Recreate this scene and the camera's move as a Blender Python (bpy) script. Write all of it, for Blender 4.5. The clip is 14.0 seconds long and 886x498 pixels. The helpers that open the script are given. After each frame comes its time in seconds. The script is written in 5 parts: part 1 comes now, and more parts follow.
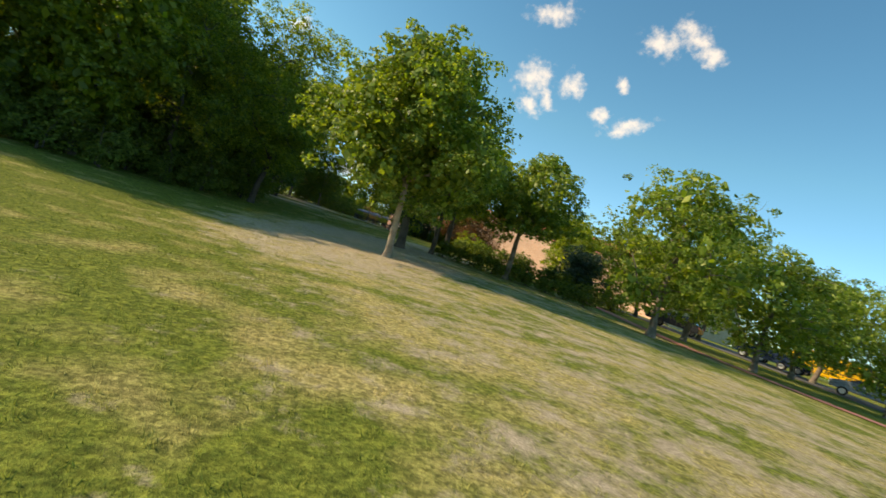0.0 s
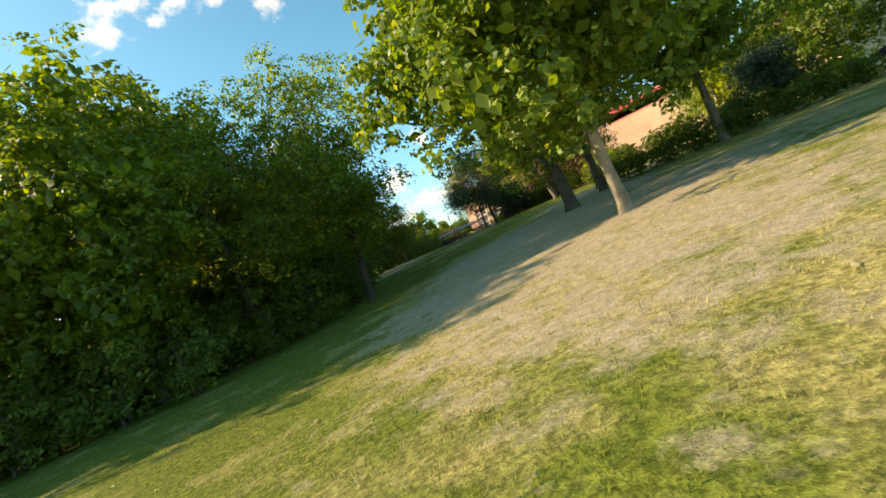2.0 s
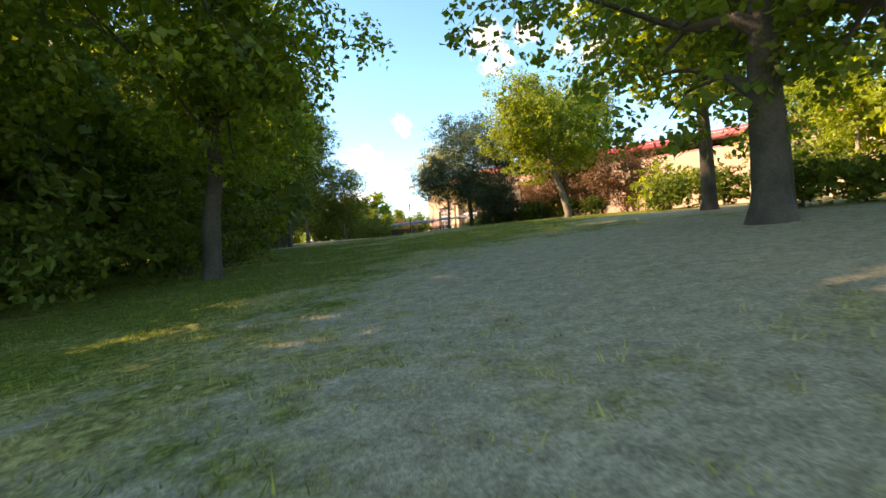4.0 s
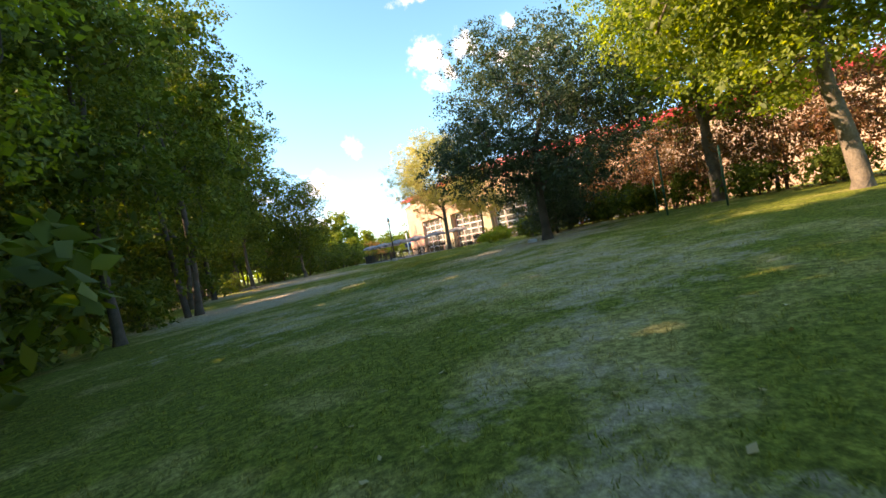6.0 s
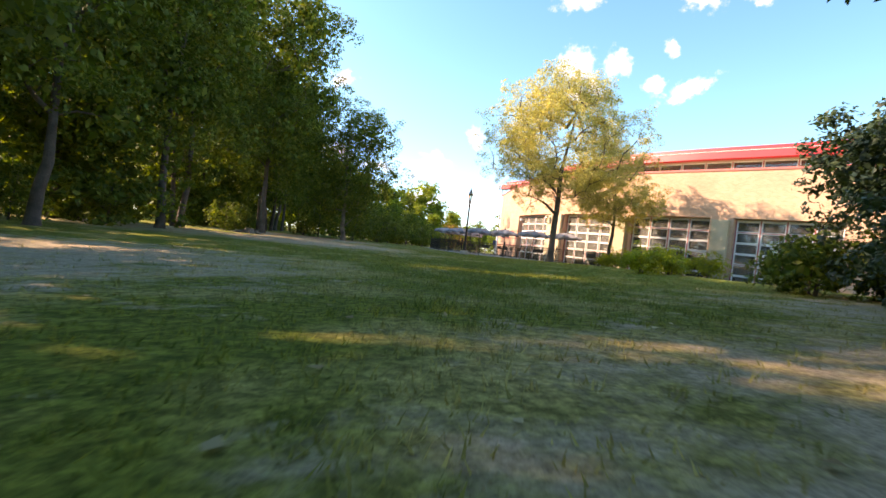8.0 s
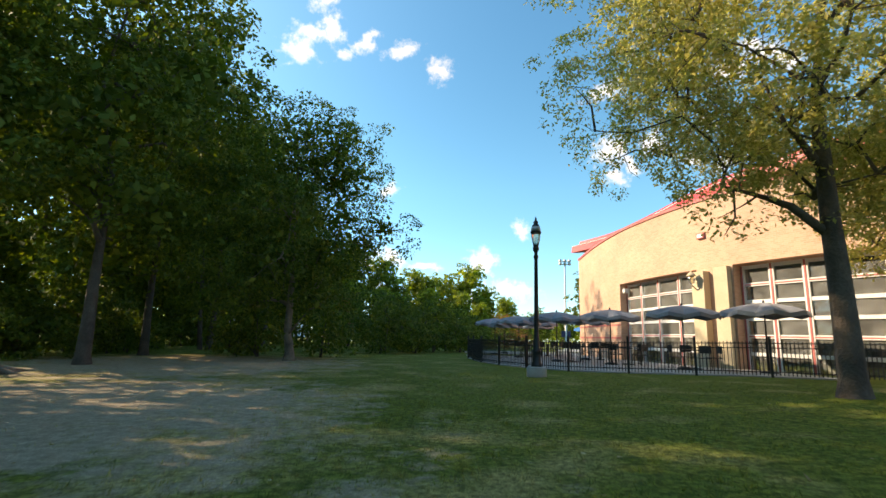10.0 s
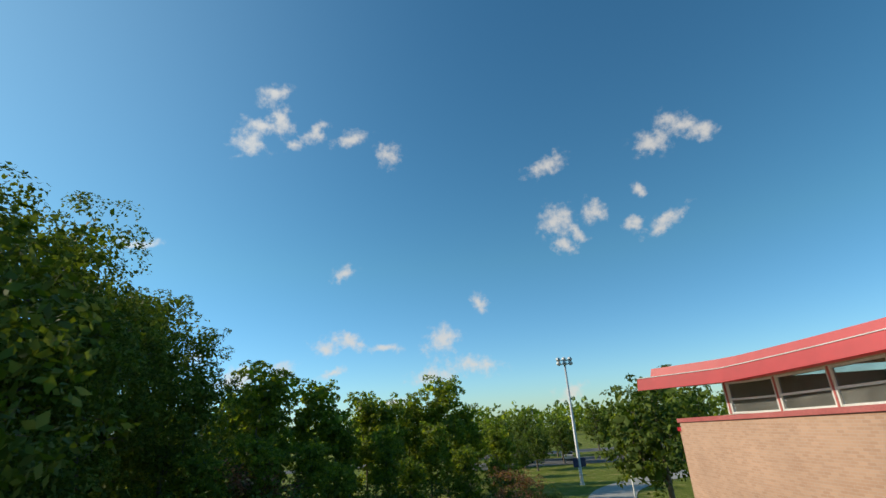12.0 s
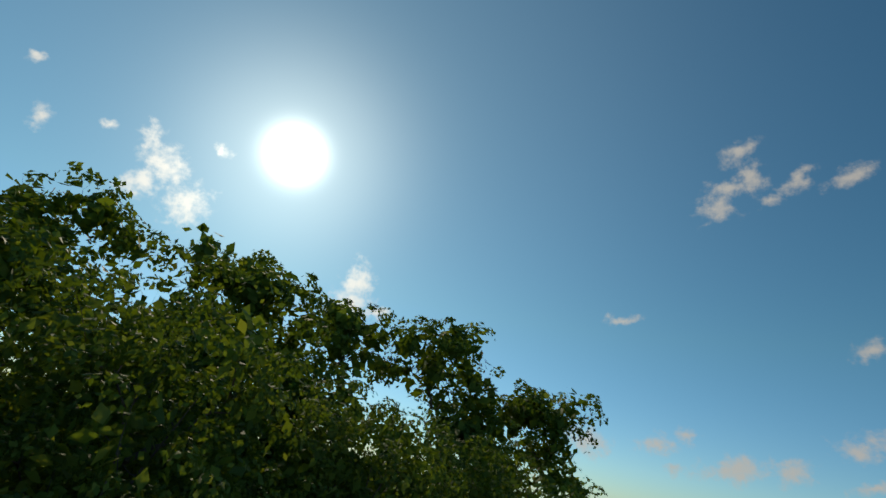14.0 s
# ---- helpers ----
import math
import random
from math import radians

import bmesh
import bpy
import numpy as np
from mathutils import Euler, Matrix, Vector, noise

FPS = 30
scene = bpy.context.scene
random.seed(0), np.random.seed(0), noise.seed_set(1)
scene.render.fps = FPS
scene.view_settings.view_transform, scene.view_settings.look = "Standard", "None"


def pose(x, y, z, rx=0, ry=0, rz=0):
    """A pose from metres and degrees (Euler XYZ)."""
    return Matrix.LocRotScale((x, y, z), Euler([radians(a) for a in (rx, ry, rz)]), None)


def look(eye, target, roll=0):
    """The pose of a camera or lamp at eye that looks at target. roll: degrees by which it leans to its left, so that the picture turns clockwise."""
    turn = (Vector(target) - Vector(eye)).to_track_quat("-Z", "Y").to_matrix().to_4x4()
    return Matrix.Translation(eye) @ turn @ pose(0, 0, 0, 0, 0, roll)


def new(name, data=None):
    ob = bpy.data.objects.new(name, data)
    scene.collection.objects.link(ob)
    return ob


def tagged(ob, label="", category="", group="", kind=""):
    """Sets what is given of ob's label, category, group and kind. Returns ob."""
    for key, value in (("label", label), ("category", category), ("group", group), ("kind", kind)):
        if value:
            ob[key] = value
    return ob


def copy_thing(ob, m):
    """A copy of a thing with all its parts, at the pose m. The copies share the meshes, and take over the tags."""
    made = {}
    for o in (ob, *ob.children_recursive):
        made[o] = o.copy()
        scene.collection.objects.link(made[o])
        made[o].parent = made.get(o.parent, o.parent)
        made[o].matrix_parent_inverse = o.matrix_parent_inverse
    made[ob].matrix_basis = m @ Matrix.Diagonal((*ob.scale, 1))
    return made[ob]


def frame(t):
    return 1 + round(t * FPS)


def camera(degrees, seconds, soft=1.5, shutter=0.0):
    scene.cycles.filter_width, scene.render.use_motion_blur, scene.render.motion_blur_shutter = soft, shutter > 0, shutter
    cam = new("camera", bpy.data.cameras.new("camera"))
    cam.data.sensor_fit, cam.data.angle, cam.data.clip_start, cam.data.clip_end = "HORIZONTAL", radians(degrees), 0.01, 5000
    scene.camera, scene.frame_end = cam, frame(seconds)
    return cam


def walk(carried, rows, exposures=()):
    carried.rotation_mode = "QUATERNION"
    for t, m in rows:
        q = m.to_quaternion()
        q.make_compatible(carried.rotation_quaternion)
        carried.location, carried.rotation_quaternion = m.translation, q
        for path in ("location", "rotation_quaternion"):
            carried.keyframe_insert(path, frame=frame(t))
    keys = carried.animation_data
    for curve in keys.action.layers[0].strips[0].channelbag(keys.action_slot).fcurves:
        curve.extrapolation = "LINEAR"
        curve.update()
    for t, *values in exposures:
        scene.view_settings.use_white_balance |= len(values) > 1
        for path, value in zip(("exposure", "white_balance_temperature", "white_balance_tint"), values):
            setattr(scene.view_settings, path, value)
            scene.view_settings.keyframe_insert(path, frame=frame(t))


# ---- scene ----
# camera: seconds, x, y, z, heading to the left, pitch up, lean to the left
PATH = [
    (0.0, -5.93, -72.32, 0.74, -15.0, -0.6, 19.3),
    (0.5, -5.91, -69.80, 0.75, 12.7, -0.1, 21.3),
    (1.0, -6.37, -68.07, 0.73, 31.3, 0.1, 18.5),
    (1.5, -6.63, -65.01, 0.42, 16.6, 1.3, -4.8),
    (2.0, -8.53, -63.00, 0.36, -5.5, -0.6, -22.2),
    (2.5, -9.24, -60.02, 0.18, -17.8, -1.6, -21.9),
    (3.0, -8.63, -56.61, 0.05, -15.4, -2.2, -15.2),
    (3.5, -7.76, -53.39, -0.20, -13.5, -2.7, -8.1),
    (3.7, -7.58, -52.12, -0.25, -11.6, -2.3, -3.2),
    (5.8, -7.41, -32.27, 0.77, -16.2, -0.6, -11.2),
    (6.0, -7.01, -30.60, 0.73, -16.4, -0.7, -10.1),
    (6.5, -5.84, -26.41, 0.65, -16.0, -0.8, -7.1),
    (7.0, -4.57, -22.46, 0.55, -12.2, -0.9, -1.0),
    (7.2, -4.16, -21.01, 0.47, -11.1, -1.0, 1.5),
    (9.3, 0.00, 0.00, 0.31, 1.0, 1.8, 7.3),
    (9.5, 0.09, 1.86, 0.44, 2.4, 4.1, 5.8),
    (10.0, 0.10, 6.47, 0.85, 1.6, 10.4, 1.7),
    (10.5, 0.08, 10.93, 1.79, 1.3, 18.3, -2.5),
    (11.0, -0.04, 14.90, 3.20, 0.7, 23.8, -3.4),
    (11.5, -0.23, 19.86, 5.41, -2.3, 23.8, -4.4),
    (12.0, -0.23, 24.35, 7.70, -3.9, 19.6, -4.0),
    (12.5, -0.13, 28.22, 8.97, 1.0, 17.7, -0.4),
    (13.0, 0.34, 32.94, 10.57, 19.9, 17.4, 7.7),
    (13.5, -0.19, 37.97, 12.29, 35.5, 19.6, 10.3),
    (14.0, -2.01, 41.91, 14.66, 54.0, 24.2, 12.7),
]

cam = camera(86.08, 14.0, soft=1.5, shutter=0.06)
walk(cam, [(t, pose(x, y, z, 90 + p, 0, h) @ pose(0, 0, 0, 0, 0, r)) for t, x, y, z, h, p, r in PATH],
     exposures=[(0.0, 0.32, 8500, 14), (0.5, 0.54, 9200, 16), (1.0, 0.66, 9500, 16), (1.5, 0.7, 9200, 13), (2.5, 0.75, 9400, 10), (3.0, 0.85, 10400, 13), (3.5, 1.32, 9500, 30), (5.8, 1.5, 9700, 27), (6.1, 1.52, 9600, 29), (6.6, 1.7, 9500, 33), (7.2, 1.68, 9100, 34),
                (9.3, 1.07, 9300, 29), (9.7, 1.02, 9000, 26), (10.0, 0.82, 8300, 16), (10.5, 0.36, 7800, 11), (11.0, 0.1, 7000, 9), (12.0, -0.4, 6800, 9), (12.5, -0.48, 6600, 10), (13.0, -0.55, 7100, 12), (13.5, -0.8, 7200, 10), (14.0, -1.08, 7300, 9)])

# ---------------------------------------------------------------- light
SUN_AZ, SUN_EL = -76.0, 29.5        # degrees east of ahead, above the horizon
world = bpy.data.worlds.new("sky")
scene.world = world
world.use_nodes = True
wn, wl = world.node_tree.nodes, world.node_tree.links
sky = wn.new("ShaderNodeTexSky")
sky.sky_type, sky.sun_disc = 'NISHITA', False
sky.sun_elevation, sky.sun_rotation = radians(SUN_EL), radians(SUN_AZ)
sky.air_density, sky.dust_density, sky.ozone_density = 1.0, 0.1, 3.0
# clouds: azimuth, height, half width, half height, tilt of each puff, in degrees
PUFFS_EAST = [(31.2, 27.7, 1.8, 1.2, 1), (34.5, 28.7, 2.0, 1.0, -32), (36.5, 27.5, 1.5, 0.8, -23), (18.6, 21.3, 1.7, 1.6, -11), (23.1, 21.6, 1.2, 1.1, -43), (20.8, 19.8, 1.5, 0.6, -41), (19.2, 18.5, 1.1, 0.9, -10),
              (18.2, 28.0, 2.1, 0.9, 18), (30.6, 19.0, 2.2, 0.7, 25), (27.4, 19.4, 0.8, 0.7, -14), (28.9, 23.3, 0.6, 0.6, -16), (17.2, 1.8, 1.6, 0.8, 25), (8.0, 12.9, 0.8, 1.1, 34)]
PUFFS_AHEAD = [(-17.8, 36.9, 1.7, 0.8, 28), (-16.9, 34.2, 1.1, 1.7, 16), (-19.3, 33.1, 2.3, 0.8, 17), (-20.9, 31.3, 1.5, 1.2, 8), (-12.6, 33.4, 1.3, 0.7, 34), (-15.1, 31.6, 0.9, 0.6, 5), (-7.7, 32.8, 1.9, 0.8, 16),
               (-2.7, 31.0, 1.3, 1.2, -32), (-8.7, 17.0, 1.2, 0.8, 19), (3.1, 8.8, 1.9, 1.3, 26), (6.2, 5.6, 3.1, 1.0, -5), (1.9, 4.8, 2.6, 0.9, 8), (-3.7, 8.3, 1.8, 0.5, -3), (-7.7, 9.2, 1.8, 0.8, -18),
               (-10.6, 8.6, 1.4, 0.9, -2), (-9.8, 5.7, 1.3, 0.4, 18), (-2.7, 2.1, 1.4, 0.5, 10)]
PUFFS_WEST = [(-90.4, 24.6, 0.9, 1.4, 32), (-88.1, 22.5, 1.6, 2.2, 49), (-84.8, 19.8, 2.0, 2.0, -4), (-89.7, 19.9, 1.8, 1.2, 49), (-102.3, 26.0, 0.6, 0.5, 42), (-94.5, 23.6, 0.6, 0.5, 34), (-83.8, 26.6, 0.8, 0.6, -2),
              (-99.5, 21.4, 0.6, 1.0, 12), (-63.4, 17.8, 1.7, 2.1, -4), (-63.9, 14.9, 2.3, 1.8, 35), (-60.4, 14.9, 1.5, 0.8, 14), (-30.9, 19.1, 1.8, 0.5, 5), (-27.0, 6.5, 1.8, 0.9, 10), (-23.9, 7.7, 0.9, 0.7, 9),
              (-20.1, 5.5, 2.9, 1.0, 15), (-15.3, 6.0, 1.4, 0.9, 40), (-25.1, 4.5, 1.0, 0.5, 11), (-34.0, 5.8, 2.0, 1.4, -10)]


def heading(az, el):
    a, e = radians(az), radians(el)
    return Vector((math.sin(a) * math.cos(e), math.cos(a) * math.cos(e), math.sin(e)))


def wmath(op, a, b=None, c=None):
    m = wn.new("ShaderNodeMath")
    m.operation = op
    for sock, v in zip(m.inputs, (a, b, c)):
        if isinstance(v, bpy.types.NodeSocket):
            wl.new(v, sock)
        elif v is not None:
            sock.default_value = v
    return m.outputs[0]


wtc = wn.new("ShaderNodeTexCoord")
# a slow drift of the outlines, so that no puff stays an oval
drift = wn.new("ShaderNodeTexNoise")
drift.inputs["Scale"].default_value, drift.inputs["Detail"].default_value, drift.inputs["Roughness"].default_value = 26, 3, 0.55
wl.new(wtc.outputs["Generated"], drift.inputs["Vector"])
centred = wn.new("ShaderNodeVectorMath")
centred.operation = 'SUBTRACT'
centred.inputs[1].default_value = (0.5, 0.5, 0.5)
wl.new(drift.outputs["Color"], centred.inputs[0])
strayed = wn.new("ShaderNodeVectorMath")
strayed.operation = 'MULTIPLY_ADD'
strayed.inputs[1].default_value = (0.04, 0.04, 0.04)
wl.new(centred.outputs[0], strayed.inputs[0])
wl.new(wtc.outputs["Generated"], strayed.inputs[2])
near = None
for az, el, w, h, tilt in PUFFS_EAST + PUFFS_AHEAD + PUFFS_WEST:
    c = heading(az, el)
    right = Vector((c.y, -c.x, 0)).normalized()
    up = right.cross(c)
    q = radians(tilt)
    r2, u2 = right * math.cos(q) + up * math.sin(q), up * math.cos(q) - right * math.sin(q)
    turn = Matrix((r2, c, u2)).transposed().to_euler()
    mp = wn.new("ShaderNodeMapping")
    mp.vector_type = 'TEXTURE'
    mp.inputs["Location"].default_value, mp.inputs["Rotation"].default_value = c, turn
    mp.inputs["Scale"].default_value = (radians(w) * 1.15, 0.3, radians(h) * 1.15)
    wl.new(strayed.outputs[0], mp.inputs["Vector"])
    ln = wn.new("ShaderNodeVectorMath")
    ln.operation = 'LENGTH'
    wl.new(mp.outputs[0], ln.inputs[0])
    near = ln.outputs["Value"] if near is None else wmath('MINIMUM', near, ln.outputs["Value"])
puff = wn.new("ShaderNodeTexNoise")
puff.inputs["Scale"].default_value, puff.inputs["Detail"].default_value, puff.inputs["Roughness"].default_value = 60, 7, 0.62
wl.new(wtc.outputs["Generated"], puff.inputs["Vector"])
ragged = wmath('ADD', near, wmath('MULTIPLY', wmath('SUBTRACT', puff.outputs[0], 0.5), 2.4))
cover = wn.new("ShaderNodeMapRange")
cover.interpolation_type = 'SMOOTHSTEP'
for k, v in enumerate((1.3, -0.1, 0.0, 1.0)):
    cover.inputs[k + 1].default_value = v
wl.new(ragged, cover.inputs[0])
rich = wn.new("ShaderNodeHueSaturation")
rich.inputs["Saturation"].default_value = 1.2
wl.new(sky.outputs[0], rich.inputs["Color"])
veil = wn.new("ShaderNodeMix")
veil.data_type = 'RGBA'
wl.new(wmath('MULTIPLY', cover.outputs[0], 0.8), veil.inputs[0])
cool = wn.new("ShaderNodeMix")
cool.data_type, cool.blend_type = 'RGBA', 'MULTIPLY'
cool.inputs[0].default_value = 1.0
wl.new(rich.outputs[0], cool.inputs[6])
updown = wn.new("ShaderNodeSeparateXYZ")
wl.new(wtc.outputs["Generated"], updown.inputs[0])
rise = wn.new("ShaderNodeValToRGB")
rise.color_ramp.elements[0].position, rise.color_ramp.elements[0].color = 0.0, (0.55, 0.84, 1.16, 1)
rise.color_ramp.elements[1].position, rise.color_ramp.elements[1].color = 0.3, (0.78, 1.07, 0.97, 1)
wl.new(updown.outputs[2], rise.inputs[0])
wl.new(rise.outputs[0], cool.inputs[7])
wl.new(cool.outputs[2], veil.inputs[6])
# the sun's own disc and aureole; clouds near it are brighter
toward = wn.new("ShaderNodeVectorMath")
toward.operation = 'DOT_PRODUCT'
wl.new(wtc.outputs["Generated"], toward.inputs[0])
toward.inputs[1].default_value = heading(SUN_AZ, SUN_EL)
cosine = wmath('MAXIMUM', toward.outputs["Value"], 0.0)
disc = wmath('ADD', wmath('MULTIPLY', wmath('POWER', cosine, 1100.0), 40.0), wmath('MULTIPLY', wmath('POWER', cosine, 60.0), 4.5))
halo = wmath('MULTIPLY', wmath('POWER', cosine, 4.0), 1.5)
lit = wn.new("ShaderNodeVectorMath")
lit.operation = 'SCALE'
lit.inputs[0].default_value = (5.2, 5.05, 4.9)
wl.new(wmath('MULTIPLY_ADD', wmath('POWER', cosine, 8.0), 1.4, 1.0), lit.inputs["Scale"])
wl.new(lit.outputs[0], veil.inputs[7])
glow = wn.new("ShaderNodeMix")
glow.data_type, glow.blend_type = 'RGBA', 'ADD'
glow.inputs[0].default_value = 1.0
tint = wn.new("ShaderNodeVectorMath")
tint.operation = 'SCALE'
tint.inputs[0].default_value = (0.92, 1.0, 0.98)
wl.new(disc, tint.inputs["Scale"])
wl.new(veil.outputs[2], glow.inputs[6])
wl.new(tint.outputs[0], glow.inputs[7])
wide = wn.new("ShaderNodeMix")
wide.data_type, wide.blend_type = 'RGBA', 'ADD'
wide.inputs[0].default_value = 1.0
wash = wn.new("ShaderNodeVectorMath")
wash.operation = 'SCALE'
wash.inputs[0].default_value = (0.72, 1.0, 0.95)
wl.new(halo, wash.inputs["Scale"])
wl.new(glow.outputs[2], wide.inputs[6])
wl.new(wash.outputs[0], wide.inputs[7])
wl.new(wide.outputs[2], wn["Background"].inputs["Color"])
wn["Background"].inputs["Strength"].default_value = 0.18

sun_data = bpy.data.lights.new("sun", 'SUN')
sun_data.energy, sun_data.angle, sun_data.color = 5.0, radians(0.6), (1.0, 0.9, 0.74)
sun = new("sun", sun_data)
a, e = radians(SUN_AZ), radians(SUN_EL)
sun.matrix_world = look((math.sin(a) * math.cos(e) * 100, math.cos(a) * math.cos(e) * 100, math.sin(e) * 100), (0, 0, 0))

# ---------------------------------------------------------------- materials
def material(name):
    m = bpy.data.materials.new(name)
    m.use_nodes = True
    n, l = m.node_tree.nodes, m.node_tree.links
    return m, n, l, n["Principled BSDF"]


def ramp(n, stops):
    r = n.new("ShaderNodeValToRGB")
    while len(r.color_ramp.elements) < len(stops):
        r.color_ramp.elements.new(0.5)
    for el, (p, c) in zip(r.color_ramp.elements, stops):
        el.position, el.color = p, (*c, 1)
    return r


def noise_tex(n, l, scale, detail=4.0, rough=0.55, coord="Object"):
    tc = n.new("ShaderNodeTexCoord")
    t = n.new("ShaderNodeTexNoise")
    t.inputs["Scale"].default_value, t.inputs["Detail"].default_value, t.inputs["Roughness"].default_value = scale, detail, rough
    l.new(tc.outputs[coord], t.inputs["Vector"])
    return t


def mix_color(n, l, fac, a, b, blend='MIX'):
    m = n.new("ShaderNodeMix")
    m.data_type, m.blend_type = 'RGBA', blend
    for sock, v in ((m.inputs[0], fac), (m.inputs[6], a), (m.inputs[7], b)):
        if isinstance(v, bpy.types.NodeSocket):
            l.new(v, sock)
        else:
            sock.default_value = v if not isinstance(v, tuple) else (*v, 1)
    return m.outputs[2]


def bump(n, l, bsdf, height, strength, distance):
    b = n.new("ShaderNodeBump")
    b.inputs["Strength"].default_value, b.inputs["Distance"].default_value = strength, distance
    l.new(height, b.inputs["Height"])
    l.new(b.outputs[0], bsdf.inputs["Normal"])


def surface(name, dark, light, scale=3.0, rough=0.7, metal=0.0, fine=40.0, relief=0.3, depth=0.01, grit=(0.75, 1.15)):
    """A plain surface whose colour wanders between two tones at a large and a fine scale."""
    m, n, l, p = material(name)
    big, small = noise_tex(n, l, scale), noise_tex(n, l, fine, 3)
    base = ramp(n, [(0.3, dark), (0.7, light)])
    l.new(big.outputs[0], base.inputs[0])
    grain = ramp(n, [(0.3, (grit[0],) * 3), (0.7, (grit[1],) * 3)])
    l.new(small.outputs[0], grain.inputs[0])
    l.new(mix_color(n, l, 1.0, base.outputs[0], grain.outputs[0], 'MULTIPLY'), p.inputs["Base Color"])
    p.inputs["Roughness"].default_value, p.inputs["Metallic"].default_value = rough, metal
    bump(n, l, p, small.outputs[0], relief, depth)
    return m


def foliage(name, tones, through_light=0.4, rough=0.5, gloss=0.35, glow=(2.1, 2.0, 0.6)):
    """Leaves: a tone for each leaf, some light coming through."""
    m, n, l, p = material(name)
    geo = n.new("ShaderNodeNewGeometry")
    tone = ramp(n, tones)
    l.new(geo.outputs["Random Per Island"], tone.inputs[0])
    big = noise_tex(n, l, 0.6, 2)
    shade = ramp(n, [(0.3, (0.7, 0.75, 0.7)), (0.7, (1.2, 1.15, 1.0))])
    l.new(big.outputs[0], shade.inputs[0])
    col = mix_color(n, l, 1.0, tone.outputs[0], shade.outputs[0], 'MULTIPLY')
    l.new(col, p.inputs["Base Color"])
    p.inputs["Roughness"].default_value = rough
    p.inputs["Specular IOR Level"].default_value = gloss
    tr = n.new("ShaderNodeBsdfTranslucent")
    l.new(mix_color(n, l, 1.0, col, glow, 'MULTIPLY'), tr.inputs["Color"])
    mx = n.new("ShaderNodeMixShader")
    mx.inputs[0].default_value = through_light
    l.new(p.outputs[0], mx.inputs[1])
    l.new(tr.outputs[0], mx.inputs[2])
    l.new(mx.outputs[0], n["Material Output"].inputs["Surface"])
    return m


M_BARK = surface("bark", (0.1, 0.08, 0.06), (0.25, 0.2, 0.15), 2.0, 0.9, 0, 22, 0.8, 0.03)
M_BARK_PALE = surface("pale_bark", (0.2, 0.15, 0.1), (0.38, 0.31, 0.22), 2.5, 0.85, 0, 25, 0.6, 0.02)
M_BARK_DARK = surface("dark_bark", (0.06, 0.045, 0.035), (0.14, 0.11, 0.085), 2.0, 0.9, 0, 22, 0.8, 0.03)
# Brighter greens; on trees of the wood they also stand in for sunlight.
M_LEAF_GREEN = foliage("leaf_green", [(0.0, (0.08, 0.12, 0.022)), (0.5, (0.15, 0.205, 0.034)), (0.85, (0.22, 0.27, 0.045)), (1.0, (0.31, 0.34, 0.075))], 0.55)
M_LEAF_PARK = foliage("leaf_park", [(0.0, (0.075, 0.125, 0.02)), (0.5, (0.14, 0.21, 0.032)), (0.85, (0.21, 0.275, 0.05)), (1.0, (0.34, 0.36, 0.1))], 0.42)
# Lighter copy of the wood's leaf: sun on the edge trees put into colour.
M_LEAF_SUNLIT = foliage("leaf_sunlit", [(0.0, (0.07, 0.11, 0.014)), (0.5, (0.13, 0.185, 0.022)), (0.85, (0.19, 0.24, 0.03)), (1.0, (0.25, 0.28, 0.04))], 0.5)
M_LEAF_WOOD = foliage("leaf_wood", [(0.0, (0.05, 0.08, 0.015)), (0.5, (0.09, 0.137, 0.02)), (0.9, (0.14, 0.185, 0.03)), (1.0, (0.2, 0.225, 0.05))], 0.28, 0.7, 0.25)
M_LEAF_GREY = foliage("leaf_grey", [(0.0, (0.024, 0.05, 0.032)), (0.6, (0.048, 0.085, 0.05)), (1.0, (0.085, 0.13, 0.075))], 0.22)
M_LEAF_YELLOW = foliage("leaf_yellow", [(0.0, (0.25, 0.26, 0.09)), (0.5, (0.42, 0.4, 0.16)), (1.0, (0.57, 0.49, 0.29))], 0.5, glow=(1.7, 1.65, 0.95))
M_LEAF_RED = foliage("leaf_red", [(0.0, (0.08, 0.065, 0.03)), (0.45, (0.2, 0.085, 0.055)), (0.8, (0.33, 0.15, 0.1)), (1.0, (0.46, 0.3, 0.2))], 0.4)
M_LEAF_LIME = foliage("leaf_lime", [(0.0, (0.11, 0.16, 0.02)), (1.0, (0.3, 0.35, 0.04))], 0.5)


